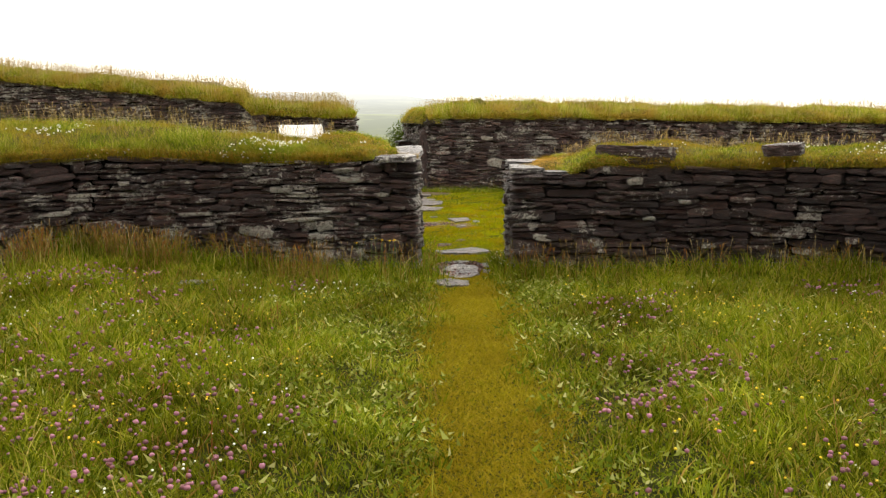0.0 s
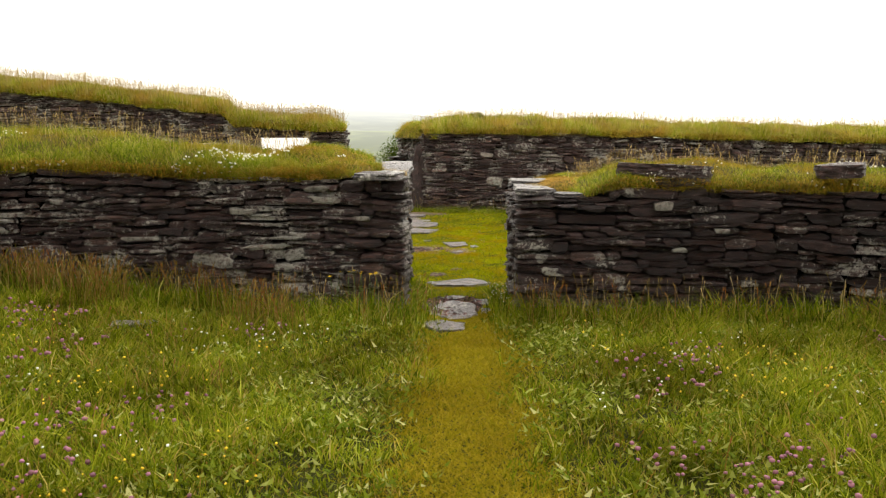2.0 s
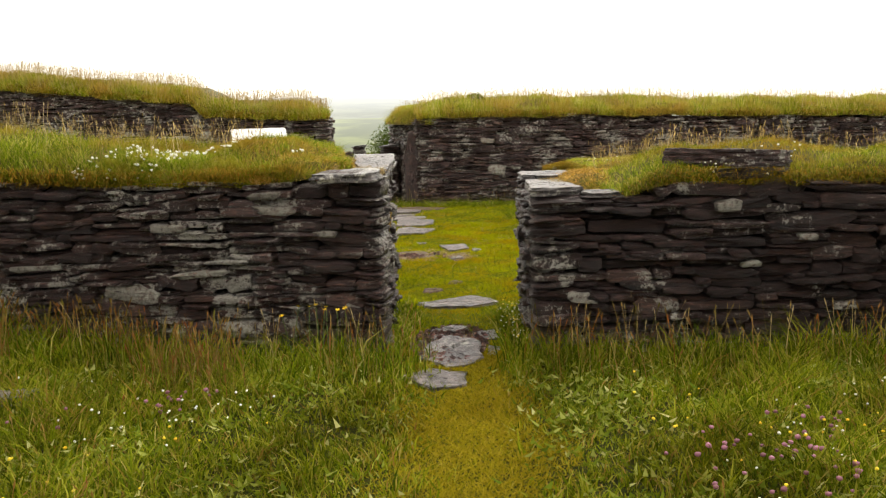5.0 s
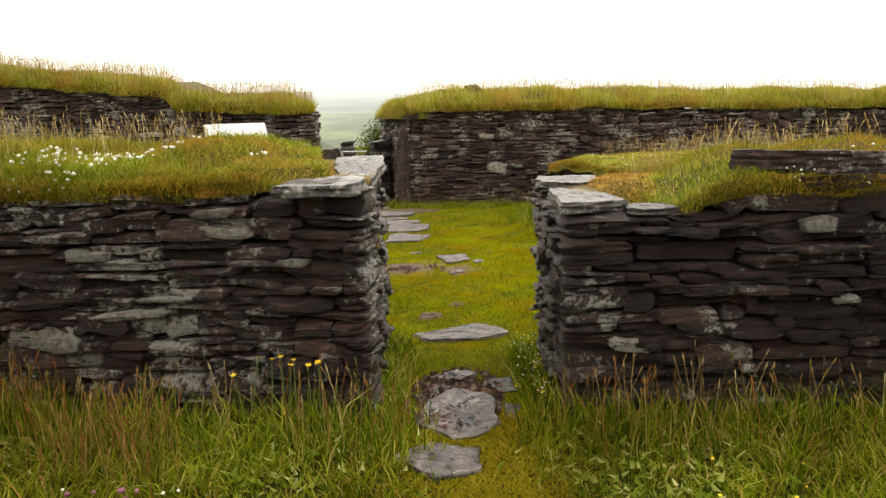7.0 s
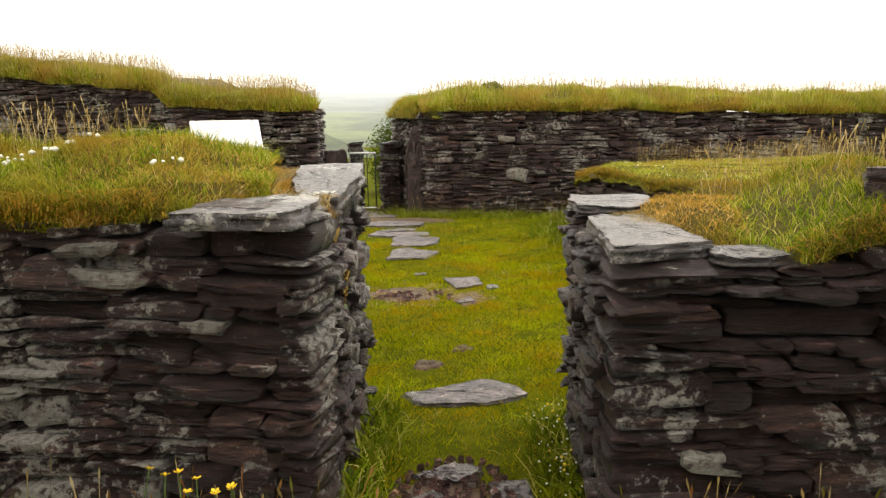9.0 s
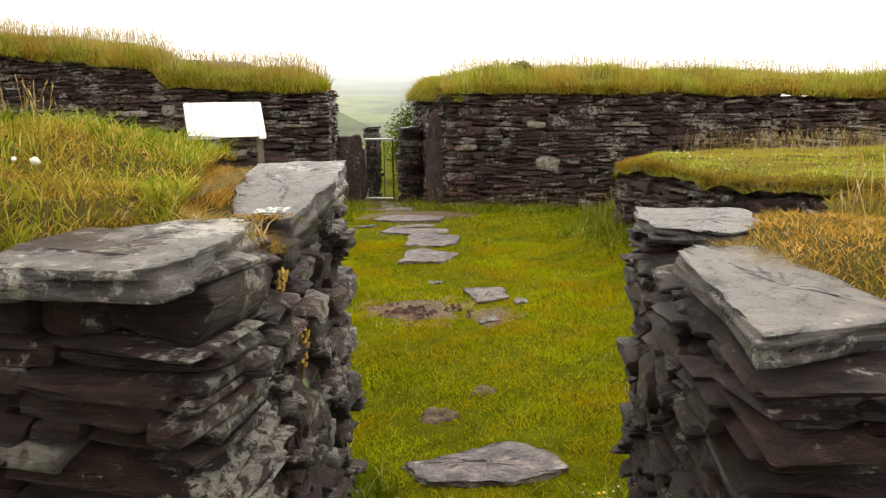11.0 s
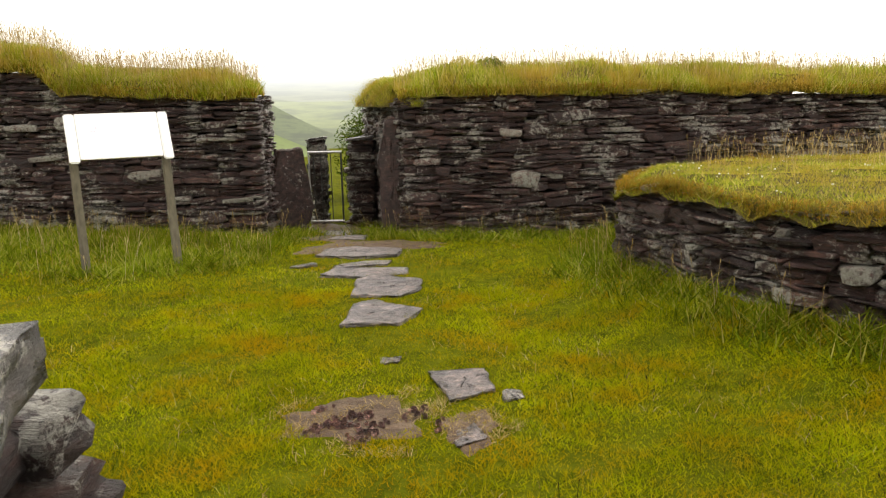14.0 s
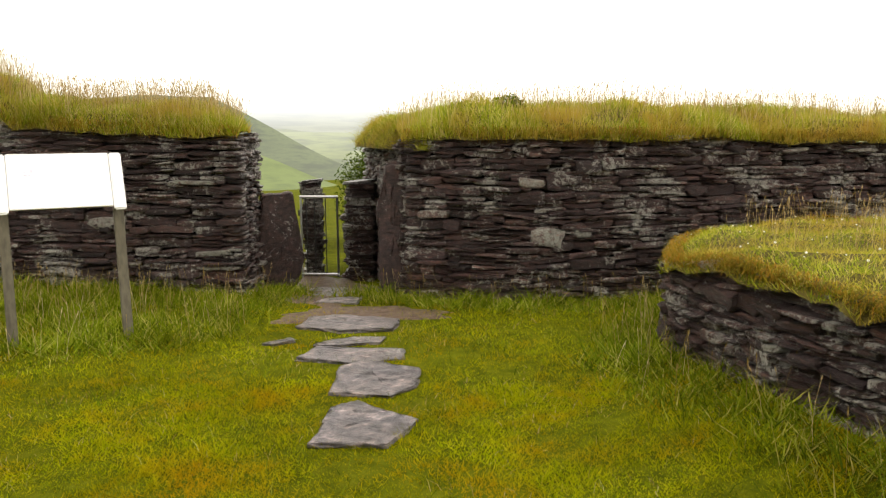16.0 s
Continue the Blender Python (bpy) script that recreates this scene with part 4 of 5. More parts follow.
p = turf_hut(1700, r)
p = p[(p[:, 1] > 17.5) & (p[:, 0] > 2.4)]
stalks("seed_grass", p, 0.28, STRAW, "pale seed heads over the hut turf", r, 0.045, 0.003)

# ribwort: dark heads on thin stems
RIBWORT = leaf_material("ribwort_heads", [(0, (0.02, 0.016, 0.008)), (1, (0.06, 0.05, 0.015))], (0.9, 1.1))
p = turf_hl(500, r, 0.7)
stalks("ribwort_stalks", p[(p[:, 0] > -2.6) & (p[:, 0] < -0.95) & (p[:, 1] > 9.2)], 0.085, RIBWORT, "dark ribwort heads over the wall's turf", r, 0.016, 0.0018)
p = scatter(160, 0.5, 2.2, 10.9, 14.5, r, lambda x, y: yard(x, y))
stalks("ribwort_stalks", p[:60], 0.12, RIBWORT, "dark ribwort heads in the courtyard grass", r, 0.025, 0.0022)


def fringe(name, line, top, count, reach, material, label, r, s0=0.0, s1=1.0):
    """Grass that hangs over a wall's edge."""
    s = r.uniform(s0, s1, count) * line.length
    p = np.stack([np.interp(s, line.s, line.p[:, 0]), np.interp(s, line.s, line.p[:, 1])], 1)
    d = np.gradient(line.p, axis=0)
    d = d / np.linalg.norm(d, axis=1)[:, None]
    ox, oy = np.interp(s, line.s, d[:, 1]), -np.interp(s, line.s, d[:, 0])
    thick = 0.5 + 0.5 * wave(s, s * 0.3, 2.2, 1.0)
    z = np.array([top(q) for q in s]) + r.uniform(-0.03, 0.08, count)
    back = r.uniform(-0.02, 0.12, count)
    base = np.stack([p[:, 0] - ox * back, p[:, 1] - oy * back, z], 1)
    ln = reach * r.uniform(0.3, 1.3, count) * (0.2 + thick)
    a = r.normal(0, 0.9, count)
    out = np.stack([ox * np.cos(a) - oy * np.sin(a), ox * np.sin(a) + oy * np.cos(a), 0 * a], 1)
    up = np.array([0, 0, 1.0])
    mid = base + out * (back * 0.6 + 0.5 * ln)[:, None] + up * (0.25 * ln * r.normal(0.6, 1.0, count))[:, None]
    tip = base + out * (back * 0.7 + 0.8 * ln)[:, None] - up * (ln * r.uniform(-0.5, 1.0, count))[:, None]
    side = np.cross(out, up) * (0.0021 * r.uniform(0.6, 1.4, count))[:, None]
    v = np.stack([base - side, base + side, mid - side, mid + side, tip], 1).reshape(-1, 3)
    k = np.arange(count)[:, None] * 5
    t = np.concatenate([k + [0, 1, 3], k + [0, 3, 2], k + [2, 3, 4]], 1).reshape(-1, 3)
    return tagged(new(name, tri_soup(name, v, t, material)), label, "grass", kind="stuff")


for line_, top_, count, a, b, reach in ((HOUSE_L, top_house_l, 17000, 0.0, 0.945, 0.045), (HOUSE_R, top_house_r, 12000, 0.062, 1.0, 0.04), (ENC_L, top_enc_l, 13000, 0, 1, 0.11),
                                        (ENC_R, top_enc_r, 17000, 0, 1, 0.12), (HUT, top_hut, 17000, 0, 1, 0.085)):
    fringe("hanging_grass", line_, top_, count, reach, FRINGE, "orange-brown grass hanging over the wall's edge", r, a, b)

# ---------------------------------------------------------------- flowers


def blossoms(name, pts, size, material, label, r, lift):
    """Small round heads, twenty triangles each."""
    bm = bmesh.new()
    bmesh.ops.create_icosphere(bm, subdivisions=1, radius=0.5)
    bm.verts.ensure_lookup_table()
    v0 = np.array([q.co[:] for q in bm.verts])
    t0 = np.array([[q.index for q in f.verts] for f in bm.faces])
    bm.free()
    n = len(pts)
    s = size * r.uniform(0.6, 1.25, n)
    c = pts + np.array([0, 0, 1.0]) * (lift * r.uniform(0.7, 1.2, n))[:, None]
    v = v0[None] * s[:, None, None] * r.uniform(0.8, 1.2, (n, len(v0), 1)) * np.array([1, 1, 0.85]) + c[:, None]
    t = t0[None] + (np.arange(n) * len(v0))[:, None, None]
    ob = new(name, tri_soup(name, v.reshape(-1, 3), t.reshape(-1, 3), material))
    return tagged(ob, label, "flowers", kind="stuff")


def clumps(x, y, k, cut):
    return step(cut, cut + 0.35, wave(x, y, 0.9, k))


off_path = lambda x, y: in_house(x, y) * step(0.6, 1.4, np.abs(x - path_x(y))) * (y < 8.2)
pts = scatter(5200, -4.6, 4.8, 2.6, 8.0, r, lambda x, y: off_path(x, y) * np.maximum(clumps(x, y, 0.4, 0.1), 0.8 * (x < -1.0) * (y < 6.2) * step(-0.3, 0.4, wave(x, y, 1.6, 0.2))))
extra = scatter(1500, -3.2, -0.5, 2.6, 5.2, r, lambda x, y: off_path(x, y) * step(-0.5, 0.3, wave(x, y, 2.2, 0.9)) * (1 - step(3.6, 5.2, y)))
extra2 = scatter(900, 1.1, 3.6, 2.8, 5.6, r, lambda x, y: step(0.0, 0.5, wave(x, y, 2.4, 2.1)))
pts = np.concatenate([pts[:1100], extra, extra2])
blossoms("clover_flowers", pts, 0.027, PINK, "pink clover heads in the meadow grass", r, 0.13)
pts = scatter(2600, -4.6, 4.8, 2.6, 8.4, r, lambda x, y: off_path(x, y) * clumps(x, y, 1.9, 0.0))
blossoms("clover_flowers", pts[:380], 0.016, WHITE, "white clover heads in the meadow grass", r, 0.11)
pts = scatter(2600, -4.6, 4.8, 3.0, 8.6, r, lambda x, y: off_path(x, y) * clumps(x, y, 3.2, 0.1))
blossoms("buttercup_flowers", pts[:330], 0.016, YELLOW, "yellow buttercups in the meadow grass", r, 0.14)
p = turf_hl(5000, r, 0.4)
blossoms("clover_flowers", p[(wave(p[:, 0], p[:, 1], 1.3, 0.7) > 0.25) & (p[:, 0] < -0.85)][:600], 0.023, WHITE, "white clover heads on the wall's turf", r, 0.055)
p = turf_hr(2500, r, 0.8)
blossoms("clover_flowers", p[(wave(p[:, 0], p[:, 1], 1.3, 0.2) > 0.3) & (p[:, 0] > 1.9)][:320], 0.018, WHITE, "white clover heads on the wall's turf", r, 0.06)
p = turf_hut(2500, r)
blossoms("clover_flowers", p[wave(p[:, 0], p[:, 1], 1.3, 1.2) > 0.2][:200], 0.016, WHITE, "white clover heads on the hut's turf", r, 0.05)

q = gap_weeds[gap_weeds[:, 0] > 0.3]
blossoms("clover_flowers", q[:70], 0.012, WHITE, "tiny white flowers among the weeds of the gap", r, 0.09)
blossoms("buttercup_flowers", q[70:90], 0.016, YELLOW, "yellow flowers among the weeds of the gap", r, 0.11)
LEAF_GREEN = plain("stem_green", (0.08, 0.13, 0.02), 0.6)


def make_buttercup():
    cup = new("buttercup", None)
    tagged(cup, "yellow buttercup on a thin green stem by the wall", "flower", "buttercups at the wall's foot")
    bm = bmesh.new()
    bmesh.ops.create_cone(bm, segments=5, radius1=0.003, radius2=0.002, depth=0.42, matrix=Matrix.Translation((0, 0, 0.21)))
    part("stem", bm, LEAF_GREEN, cup)
    bm = bmesh.new()
    for k in range(5):
        a = 2 * math.pi * k / 5
        quad = [(0, 0, 0), (0.014 * math.cos(a - 0.5), 0.014 * math.sin(a - 0.5), 0.006), (0.019 * math.cos(a), 0.019 * math.sin(a), 0.01), (0.014 * math.cos(a + 0.5), 0.014 * math.sin(a + 0.5), 0.006)]
        bm.faces.new([bm.verts.new(q) for q in quad])
    bmesh.ops.create_icosphere(bm, subdivisions=1, radius=0.006, matrix=Matrix.Translation((0, 0, 0.004)))
    head = part("blossom", bm, YELLOW, cup, "open yellow blossom")
    head.location = (0, 0, 0.42)
    return cup


first = make_buttercup()
for k, (x, y) in enumerate([(-0.55, 8.85), (-0.72, 8.8), (-0.62, 8.72), (-0.66, 8.9), (-0.47, 8.8), (-0.86, 8.84), (-0.42, 8.9), (-0.58, 8.78), (-0.78, 8.7)]):
    m = pose(x, y, float(ground_z(x, y)), r.normal(0, 7), r.normal(0, 7), 40 * k)
    if k == 0:
        first.matrix_basis = m
    else:
        copy_thing(first, m)



def make_pennywort(x, y, z, height, label, seed):
    """A flower spike in a wall joint: a bent stem, rows of hanging bells, round leaves at its foot."""
    r = np.random.default_rng(seed)
    plant = new("wall_pennywort", None)
    plant.location = (x, y, z)
    tagged(plant, label, "plant")
    bm = bmesh.new()
    bmesh.ops.create_cone(bm, segments=6, radius1=0.0035, radius2=0.002, depth=height, matrix=pose(0.012, 0, height / 2, 0, 6, 0))
    part("stem", bm, RUST, plant, "rusty brown stem")
    for k in range(16):
        f = 0.3 + 0.7 * k / 15
        a = 2.4 * k
        bm = bmesh.new()
        bmesh.ops.create_cone(bm, segments=6, radius1=0.007, radius2=0.003, depth=0.016, matrix=pose(0.02 * f + 0.01 * math.cos(a), 0.01 * math.sin(a), height * f, 25 * math.sin(a), 25 * math.cos(a), 0))
        part("bell", bm, BELL, plant)
    for k in range(3):
        bm = bmesh.new()
        bmesh.ops.create_circle(bm, cap_ends=True, segments=10, radius=r.uniform(0.005, 0.009), matrix=pose(0.012, 0.012 * (k - 1), -0.012 * k, 20, 50, 0))
        part("leaf", bm, LEAF_GREEN, plant)


BELL = plain("dry_yellow_bells", (0.42, 0.27, 0.05), 0.6)
make_pennywort(-0.275, 9.84, 0.9, 0.16, "yellow-brown flower spike growing from a wall joint", 1)
make_pennywort(-0.275, 9.65, 1.2, 0.07, "small pale green spike growing from a wall joint", 2)
# ---------------------------------------------------------------- slabs and paving


def slab_mesh(length, width, thick, r, layers=2, material=SLAB, corners=None):
    """A split slate slab: an irregular outline, laminated edges, a slightly uneven top."""
    # a few straight broken sides, each side split in three uneven pieces
    k = int(r.choice([4, 5, 5, 6]))
    ang = (np.arange(k) + 0.5 + r.uniform(-0.22, 0.22, k)) * 2 * np.pi / k
    cx = np.sign(np.cos(ang)) * np.abs(np.cos(ang)) ** 0.55 * length / 2 * r.uniform(0.88, 1.08, k)
    cy = np.sign(np.sin(ang)) * np.abs(np.sin(ang)) ** 0.55 * width / 2 * r.uniform(0.88, 1.08, k)
    if corners:
        k, cx, cy = len(corners), np.array([c[0] for c in corners]), np.array([c[1] for c in corners])
    px, py = [], []
    pieces = 7
    for q in range(k):
        chip = np.cumsum(r.normal(0, 1, pieces))
        chip -= np.linspace(chip[0], chip[-1], pieces)
        for f in range(pieces):
            g = f / pieces
            w_ = 0.011 * min(length, width) * (chip[f] + r.normal(0, 0.5))
            ex, ey = cx[(q + 1) % k] - cx[q], cy[(q + 1) % k] - cy[q]
            e = math.hypot(ex, ey)
            px.append(cx[q] + ex * g - ey / e * w_)
            py.append(cy[q] + ey * g + ex / e * w_)
    px, py, n = np.array(px), np.array(py), pieces * k
    rings = []
    # broken edge: thin beds that stand out or fall back, each with its own run along the side
    beds = 2 * layers + 1
    for b in range(beds):
        z0, z1 = thick * b / beds, thick * (b + 1) / beds
        back = 0.022 * np.clip(wave(px * 3, py * 3, 2.4, 1.7 * b), -0.6, 1) + r.uniform(0, 0.012) + r.uniform(0, 0.006, n)
        f = 1 - back / np.hypot(px, py)
        wob = r.normal(0, 0.05 * thick / beds, n)
        rings.append(np.stack([px * f, py * f, z0 + 0.05 * thick / beds + wob], 1))
        rings.append(np.stack([px * f, py * f, z1 - 0.05 * thick / beds + wob], 1))
    # split top: low terraces where leaves of stone have come off
    ph = r.uniform(0, 6)
    for f in (0.965, 0.88, 0.8, 0.68, 0.55, 0.4, 0.22):
        x_, y_ = px * f + r.normal(0, 0.006, n), py * f + r.normal(0, 0.006, n)
        bed = np.round(1.6 * wave(x_ * 2.0, y_ * 1.3, 1.9, ph)) * 0.0045
        rings.append(np.stack([x_, y_, thick + bed + r.normal(0, 0.001, n)], 1))
    verts = np.concatenate(rings + [[[0, 0, thick]], [[0, 0, 0]]])
    tris = []
    m = len(rings)
    for q in range(m - 1):
        for i in range(n):
            a, b, c, d = q * n + i, q * n + (i + 1) % n, (q + 1) * n + i, (q + 1) * n + (i + 1) % n
            tris += [(a, b, d), (a, d, c)]
    for i in range(n):
        tris += [((m - 1) * n + i, (m - 1) * n + (i + 1) % n, m * n), ((i + 1) % n, i, m * n + 1)]
    return tri_soup("slab", verts, np.array(tris), material)


def slab(name, x, y, z, length, width, thick, turn, label, tilt=(0, 0), layers=2, material=SLAB, group="", seed=0, corners=None):
    ob = new(name, slab_mesh(length, width, thick, np.random.default_rng(900 + seed), layers, material, corners))
    ob.matrix_basis = pose(x, y, z, tilt[0], tilt[1], turn)
    return tagged(ob, label, "stone", group)


caps = "flat slates lying on the walls"
slab("coping_slab", -0.46, 9.22, 1.36, 0.44, 0.55, 0.06, 0, "grey wet slate slab lying on the wall corner", (0, 0), 1, group=caps, seed=1, corners=[(-0.23, -0.28), (0.2, -0.27), (0.22, 0.0), (0.19, 0.28), (0.1, 0.32), (-0.14, 0.14)])
big_slab = slab("coping_slab", -0.42, 10.25, 1.352, 0.4, 0.9, 0.075, 0, "large pale grey slate slab lying on the wall end", (6.5, 0), 1, group=caps, seed=2, corners=[(-0.03, -0.42), (0.14, -0.44), (0.16, 0.1), (0.12, 0.44), (-0.2, 0.35), (-0.15, -0.05)])
white_spot = part("lichen_patch", slab_mesh(0.1, 0.07, 0.006, np.random.default_rng(31), 1, plain("white_lichen", (0.68, 0.68, 0.64), 0.9, 0, 60.0, 0.4)), None, big_slab, "white crusty lichen patch")
white_spot.matrix_basis = pose(0.075, -0.37, 0.08, 0, 0, 10)
slab("coping_slab", -1.0, 10.7, 1.5, 0.4, 0.4, 0.06, 20, "grey slate slab half under turf", (0, 2), 1, group=caps, seed=7)
slab("coping_slab", 0.97, 9.5, 1.215, 0.4, 0.9, 0.06, 0, "grey wet slate slab lying on the wall corner", (-1, 2), 2, group=caps, seed=3, corners=[(-0.19, -0.46), (0.2, -0.24), (0.17, 0.02), (0.1, 0.6), (-0.1, 0.58), (-0.18, 0.42)])
slab("coping_slab", 1.28, 9.24, 1.205, 0.3, 0.26, 0.035, 8, "thin slate at the edge of the turf", (0, 1), 1, group=caps, seed=8)
slab("coping_slab", 0.98, 10.48, 1.235, 0.4, 0.56, 0.05, 0, "thin grey slate slab lying on the wall end", (0, 1), 2, group=caps, seed=4, corners=[(-0.2, -0.23), (0.03, -0.28), (0.2, -0.08), (0.22, 0.27), (-0.19, 0.28)])
slab("coping_slab", 2.17, 9.5, 1.375, 0.9, 0.5, 0.12, 0, "thick dark grey slate slab sunk in the turf", (-3, 2), 3, SLATE_BARE, group=caps, seed=5, corners=[(-0.44, -0.1), (-0.2, -0.22), (0.16, -0.24), (0.45, -0.14), (0.36, 0.2), (-0.28, 0.25)])
slab("coping_slab", 2.3, 9.4, 1.3, 0.6, 0.4, 0.08, 12, "dark slate under a thick slab", (-2, -2), 1, SLATE_BARE, group=caps, seed=15)
slab("coping_slab", 3.75, 9.25, 1.4, 0.42, 0.4, 0.12, -30, "dark grey slate slab lying on the turf", (2, -3), 2, SLATE_FAR_PART, group=caps, seed=6)
slab("field_stone", -2.33, 7.92, 0.2, 0.42, 0.22, 0.07, 10, "pale flat stone lying in the meadow grass", (0, 0), 1, PAVING, seed=9)

loose = "loose stones on the bare wall top"
for k in range(16):
    q = np.random.default_rng(400 + k)
    size = q.uniform(0.05, 0.13)
    slab("loose_stone", 1.22 + q.uniform(-0.08, 0.3), 9.85 + 0.045 * k + q.uniform(-0.06, 0.06), 1.235 + q.uniform(0, 0.02), size * 1.4, size, 0.035, q.uniform(0, 180), "small broken slate lying in dry grass", (q.normal(0, 6), q.normal(0, 6)), 1, SLATE, group=loose, seed=60 + k)

steps_ = "stepping stones of the path"
for k, c in enumerate(PAVED):
    (x, y), size = c.mean(0), np.ptp(c, axis=0)
    slab("paving_stone", x, y, float(ground_z(x, y)) - (0.044 if size[0] > 0.25 else 0.056), size[0], size[1], 0.07, 0, "flat wet grey slate paving stone sunk in the grass", (r.normal(0, 1), r.normal(0, 1)), material=PAVING, group=steps_, seed=20 + k, corners=[tuple(q) for q in (c - (x, y))])


def patch(name, x, y, rx, ry, turn, material, label, seed, lift=0.012):
    """A thin uneven sheet of bare ground with a ragged edge."""
    r = np.random.default_rng(seed)
    n, rings = 36, 5
    ang = np.linspace(0, 2 * np.pi, n, endpoint=False)
    rag = 1 + 0.16 * np.sin(3 * ang + seed) + 0.1 * np.sin(7 * ang) + r.uniform(-0.08, 0.08, n)
    verts = [(x, y, float(ground_z(x, y)) + lift)]
    c, s = math.cos(radians(turn)), math.sin(radians(turn))
    for k in range(1, rings + 1):
        for i in range(n):
            f = k / rings * (rag[i] if k > 2 else 1)
            u, v = rx * f * math.cos(ang[i]), ry * f * math.sin(ang[i])
            qx, qy = x + c * u - s * v, y + s * u + c * v
            verts.append((qx, qy, float(ground_z(qx, qy)) + (lift * r.uniform(0.7, 1.3) if k < rings else -0.02)))
    tris = [(0, 1 + i, 1 + (i + 1) % n) for i in range(n)]
    for k in range(rings - 1):
        for i in range(n):
            a, b = 1 + k * n + i, 1 + k * n + (i + 1) % n
            tris += [(a, a + n, b + n), (a, b + n, b)]
    return tagged(new(name, tri_soup(name, np.array(verts), np.array(tris), material, True)), label, "bare ground", kind="structure")


patch("ground_bare", -0.5, 13.97, 0.42, 0.4, 5, MUD, "bare wet brown soil with pebbles in the grass", 4, 0.005)
patch("ground_spot", -0.08, 11.77, 0.11, 0.12, 0, MUD, "small bare spot in the grass", 14, 0.016)
patch("ground_spot", 0.15, 12.15, 0.08, 0.08, 0, MUD, "small bare spot in the grass", 15, 0.016)
patch("ground_rubble", 0.12, 13.82, 0.16, 0.3, 0, MUD, "bare soil beside a paving stone", 12)
patch("ground_threshold", 0.2, 9.4, 0.24, 0.62, 3, MUD, "bare wet brown soil between the paving stones", 6, 0.004)
patch("ground_gateway", -1.85, 21.3, 0.7, 1.9, 12, MUD, "muddy wet ground in the gateway", 8)
patch("ground_gateway_front", -1.15, 19.25, 0.95, 0.42, 6, MUD, "muddy wet ground before the gateway", 9)

pts = scatter(16000, -1.1, 0.4, 13.4, 14.6, r, lambda x, y: (np.hypot((x + 0.3) / 0.7, (y - 13.95) / 0.5) < 1) * step(-0.3, 0.5, wave(x, y, 4.0, 0.3)) * np.where(x > -0.3, 0.85, 0.4))
blades("dry_grass", pts, 0.035, 0.005, STRAW, "trodden straw-coloured grass round the bare soil", r, lean=1.5)
shards = scatter(2600, -0.12, 0.52, 8.75, 10.1, r, lambda x, y: (np.hypot((x - 0.2) / 0.3, (y - 9.5) / 0.62) < 1).astype(float))
pts = scatter(1500, -0.95, 0.1, 13.5, 14.4, r, lambda x, y: (np.hypot((x + 0.42) / 0.42, (y - 13.9) / 0.3) < 1).astype(float) * step(-0.1, 0.5, wave(x, y, 5.0, 0.3)))
vs, ts = [], []
for k, q in enumerate(np.concatenate([pts[:300], shards[:420]])):
    v, t = SHAPES[k % len(SHAPES)]
    m = np.array(pose(0, 0, 0, r.uniform(60, 120), 0, r.uniform(0, 360)))[:3, :3]
    vs.append((v * r.uniform(0.008, 0.032)) @ m.T + q + [0, 0, 0.012])
    ts.append(t + k * len(v))
tagged(new("pebbles", tri_soup("pebbles", np.concatenate(vs), np.concatenate(ts), slate("slate_pebbles", "island", 6.0, 0.3))), "small grey slate pebbles and shards on bare soil", "pebbles", kind="stuff")

# ---------------------------------------------------------------- gateway: uprights, piers, gate


def box(bm, x0, x1, y0, y1, z0, z1, bevel=0.0):
    made = bmesh.ops.create_cube(bm, size=1.0)["verts"]
    for v in made:
        v.co = Vector((x0 + (v.co.x + 0.5) * (x1 - x0), y0 + (v.co.y + 0.5) * (y1 - y0), z0 + (v.co.z + 0.5) * (z1 - z0)))
    if bevel:
        bmesh.ops.bevel(bm, geom=list({e for v in made for e in v.link_edges}), offset=bevel, segments=2, affect="EDGES")


def rod(bm, a, b, radius, segments=10):
    a, b = Vector(a), Vector(b)
    m = Matrix.Translation((a + b) / 2) @ (b - a).to_track_quat("Z", "Y").to_matrix().to_4x4()
    bmesh.ops.create_cone(bm, cap_ends=True, segments=segments, radius1=radius, radius2=radius, depth=(b - a).length, matrix=m)


UPRIGHT = slate("upright_slate", "object", 1.0, 0.35, layer=1.2, relief=0.02, even=0.8)


def upright(x, y, z, width, thick, height, turn, label, seed):
    """A standing slab: a lying one set on end."""
    ob = new("upright_slab", slab_mesh(height, width, thick, np.random.default_rng(seed), 2, UPRIGHT))
    ob.matrix_basis = pose(x, y, z + height / 2, 0, 0, turn) @ pose(0, 0, 0, 90, 0, 0) @ pose(0, 0, -thick / 2, 0, 0, 90)
    return tagged(ob, label, "stone", "standing slabs of the gateway")


upright(-2.64, 21.75, -0.3, 0.62, 0.12, 1.42, 38, "tall dark slate slab standing in the gateway", 71)
upright(-1.0, 20.8, -0.22, 0.42, 0.1, 1.75, 14, "tall smooth dark slate slab against the passage wall", 72)


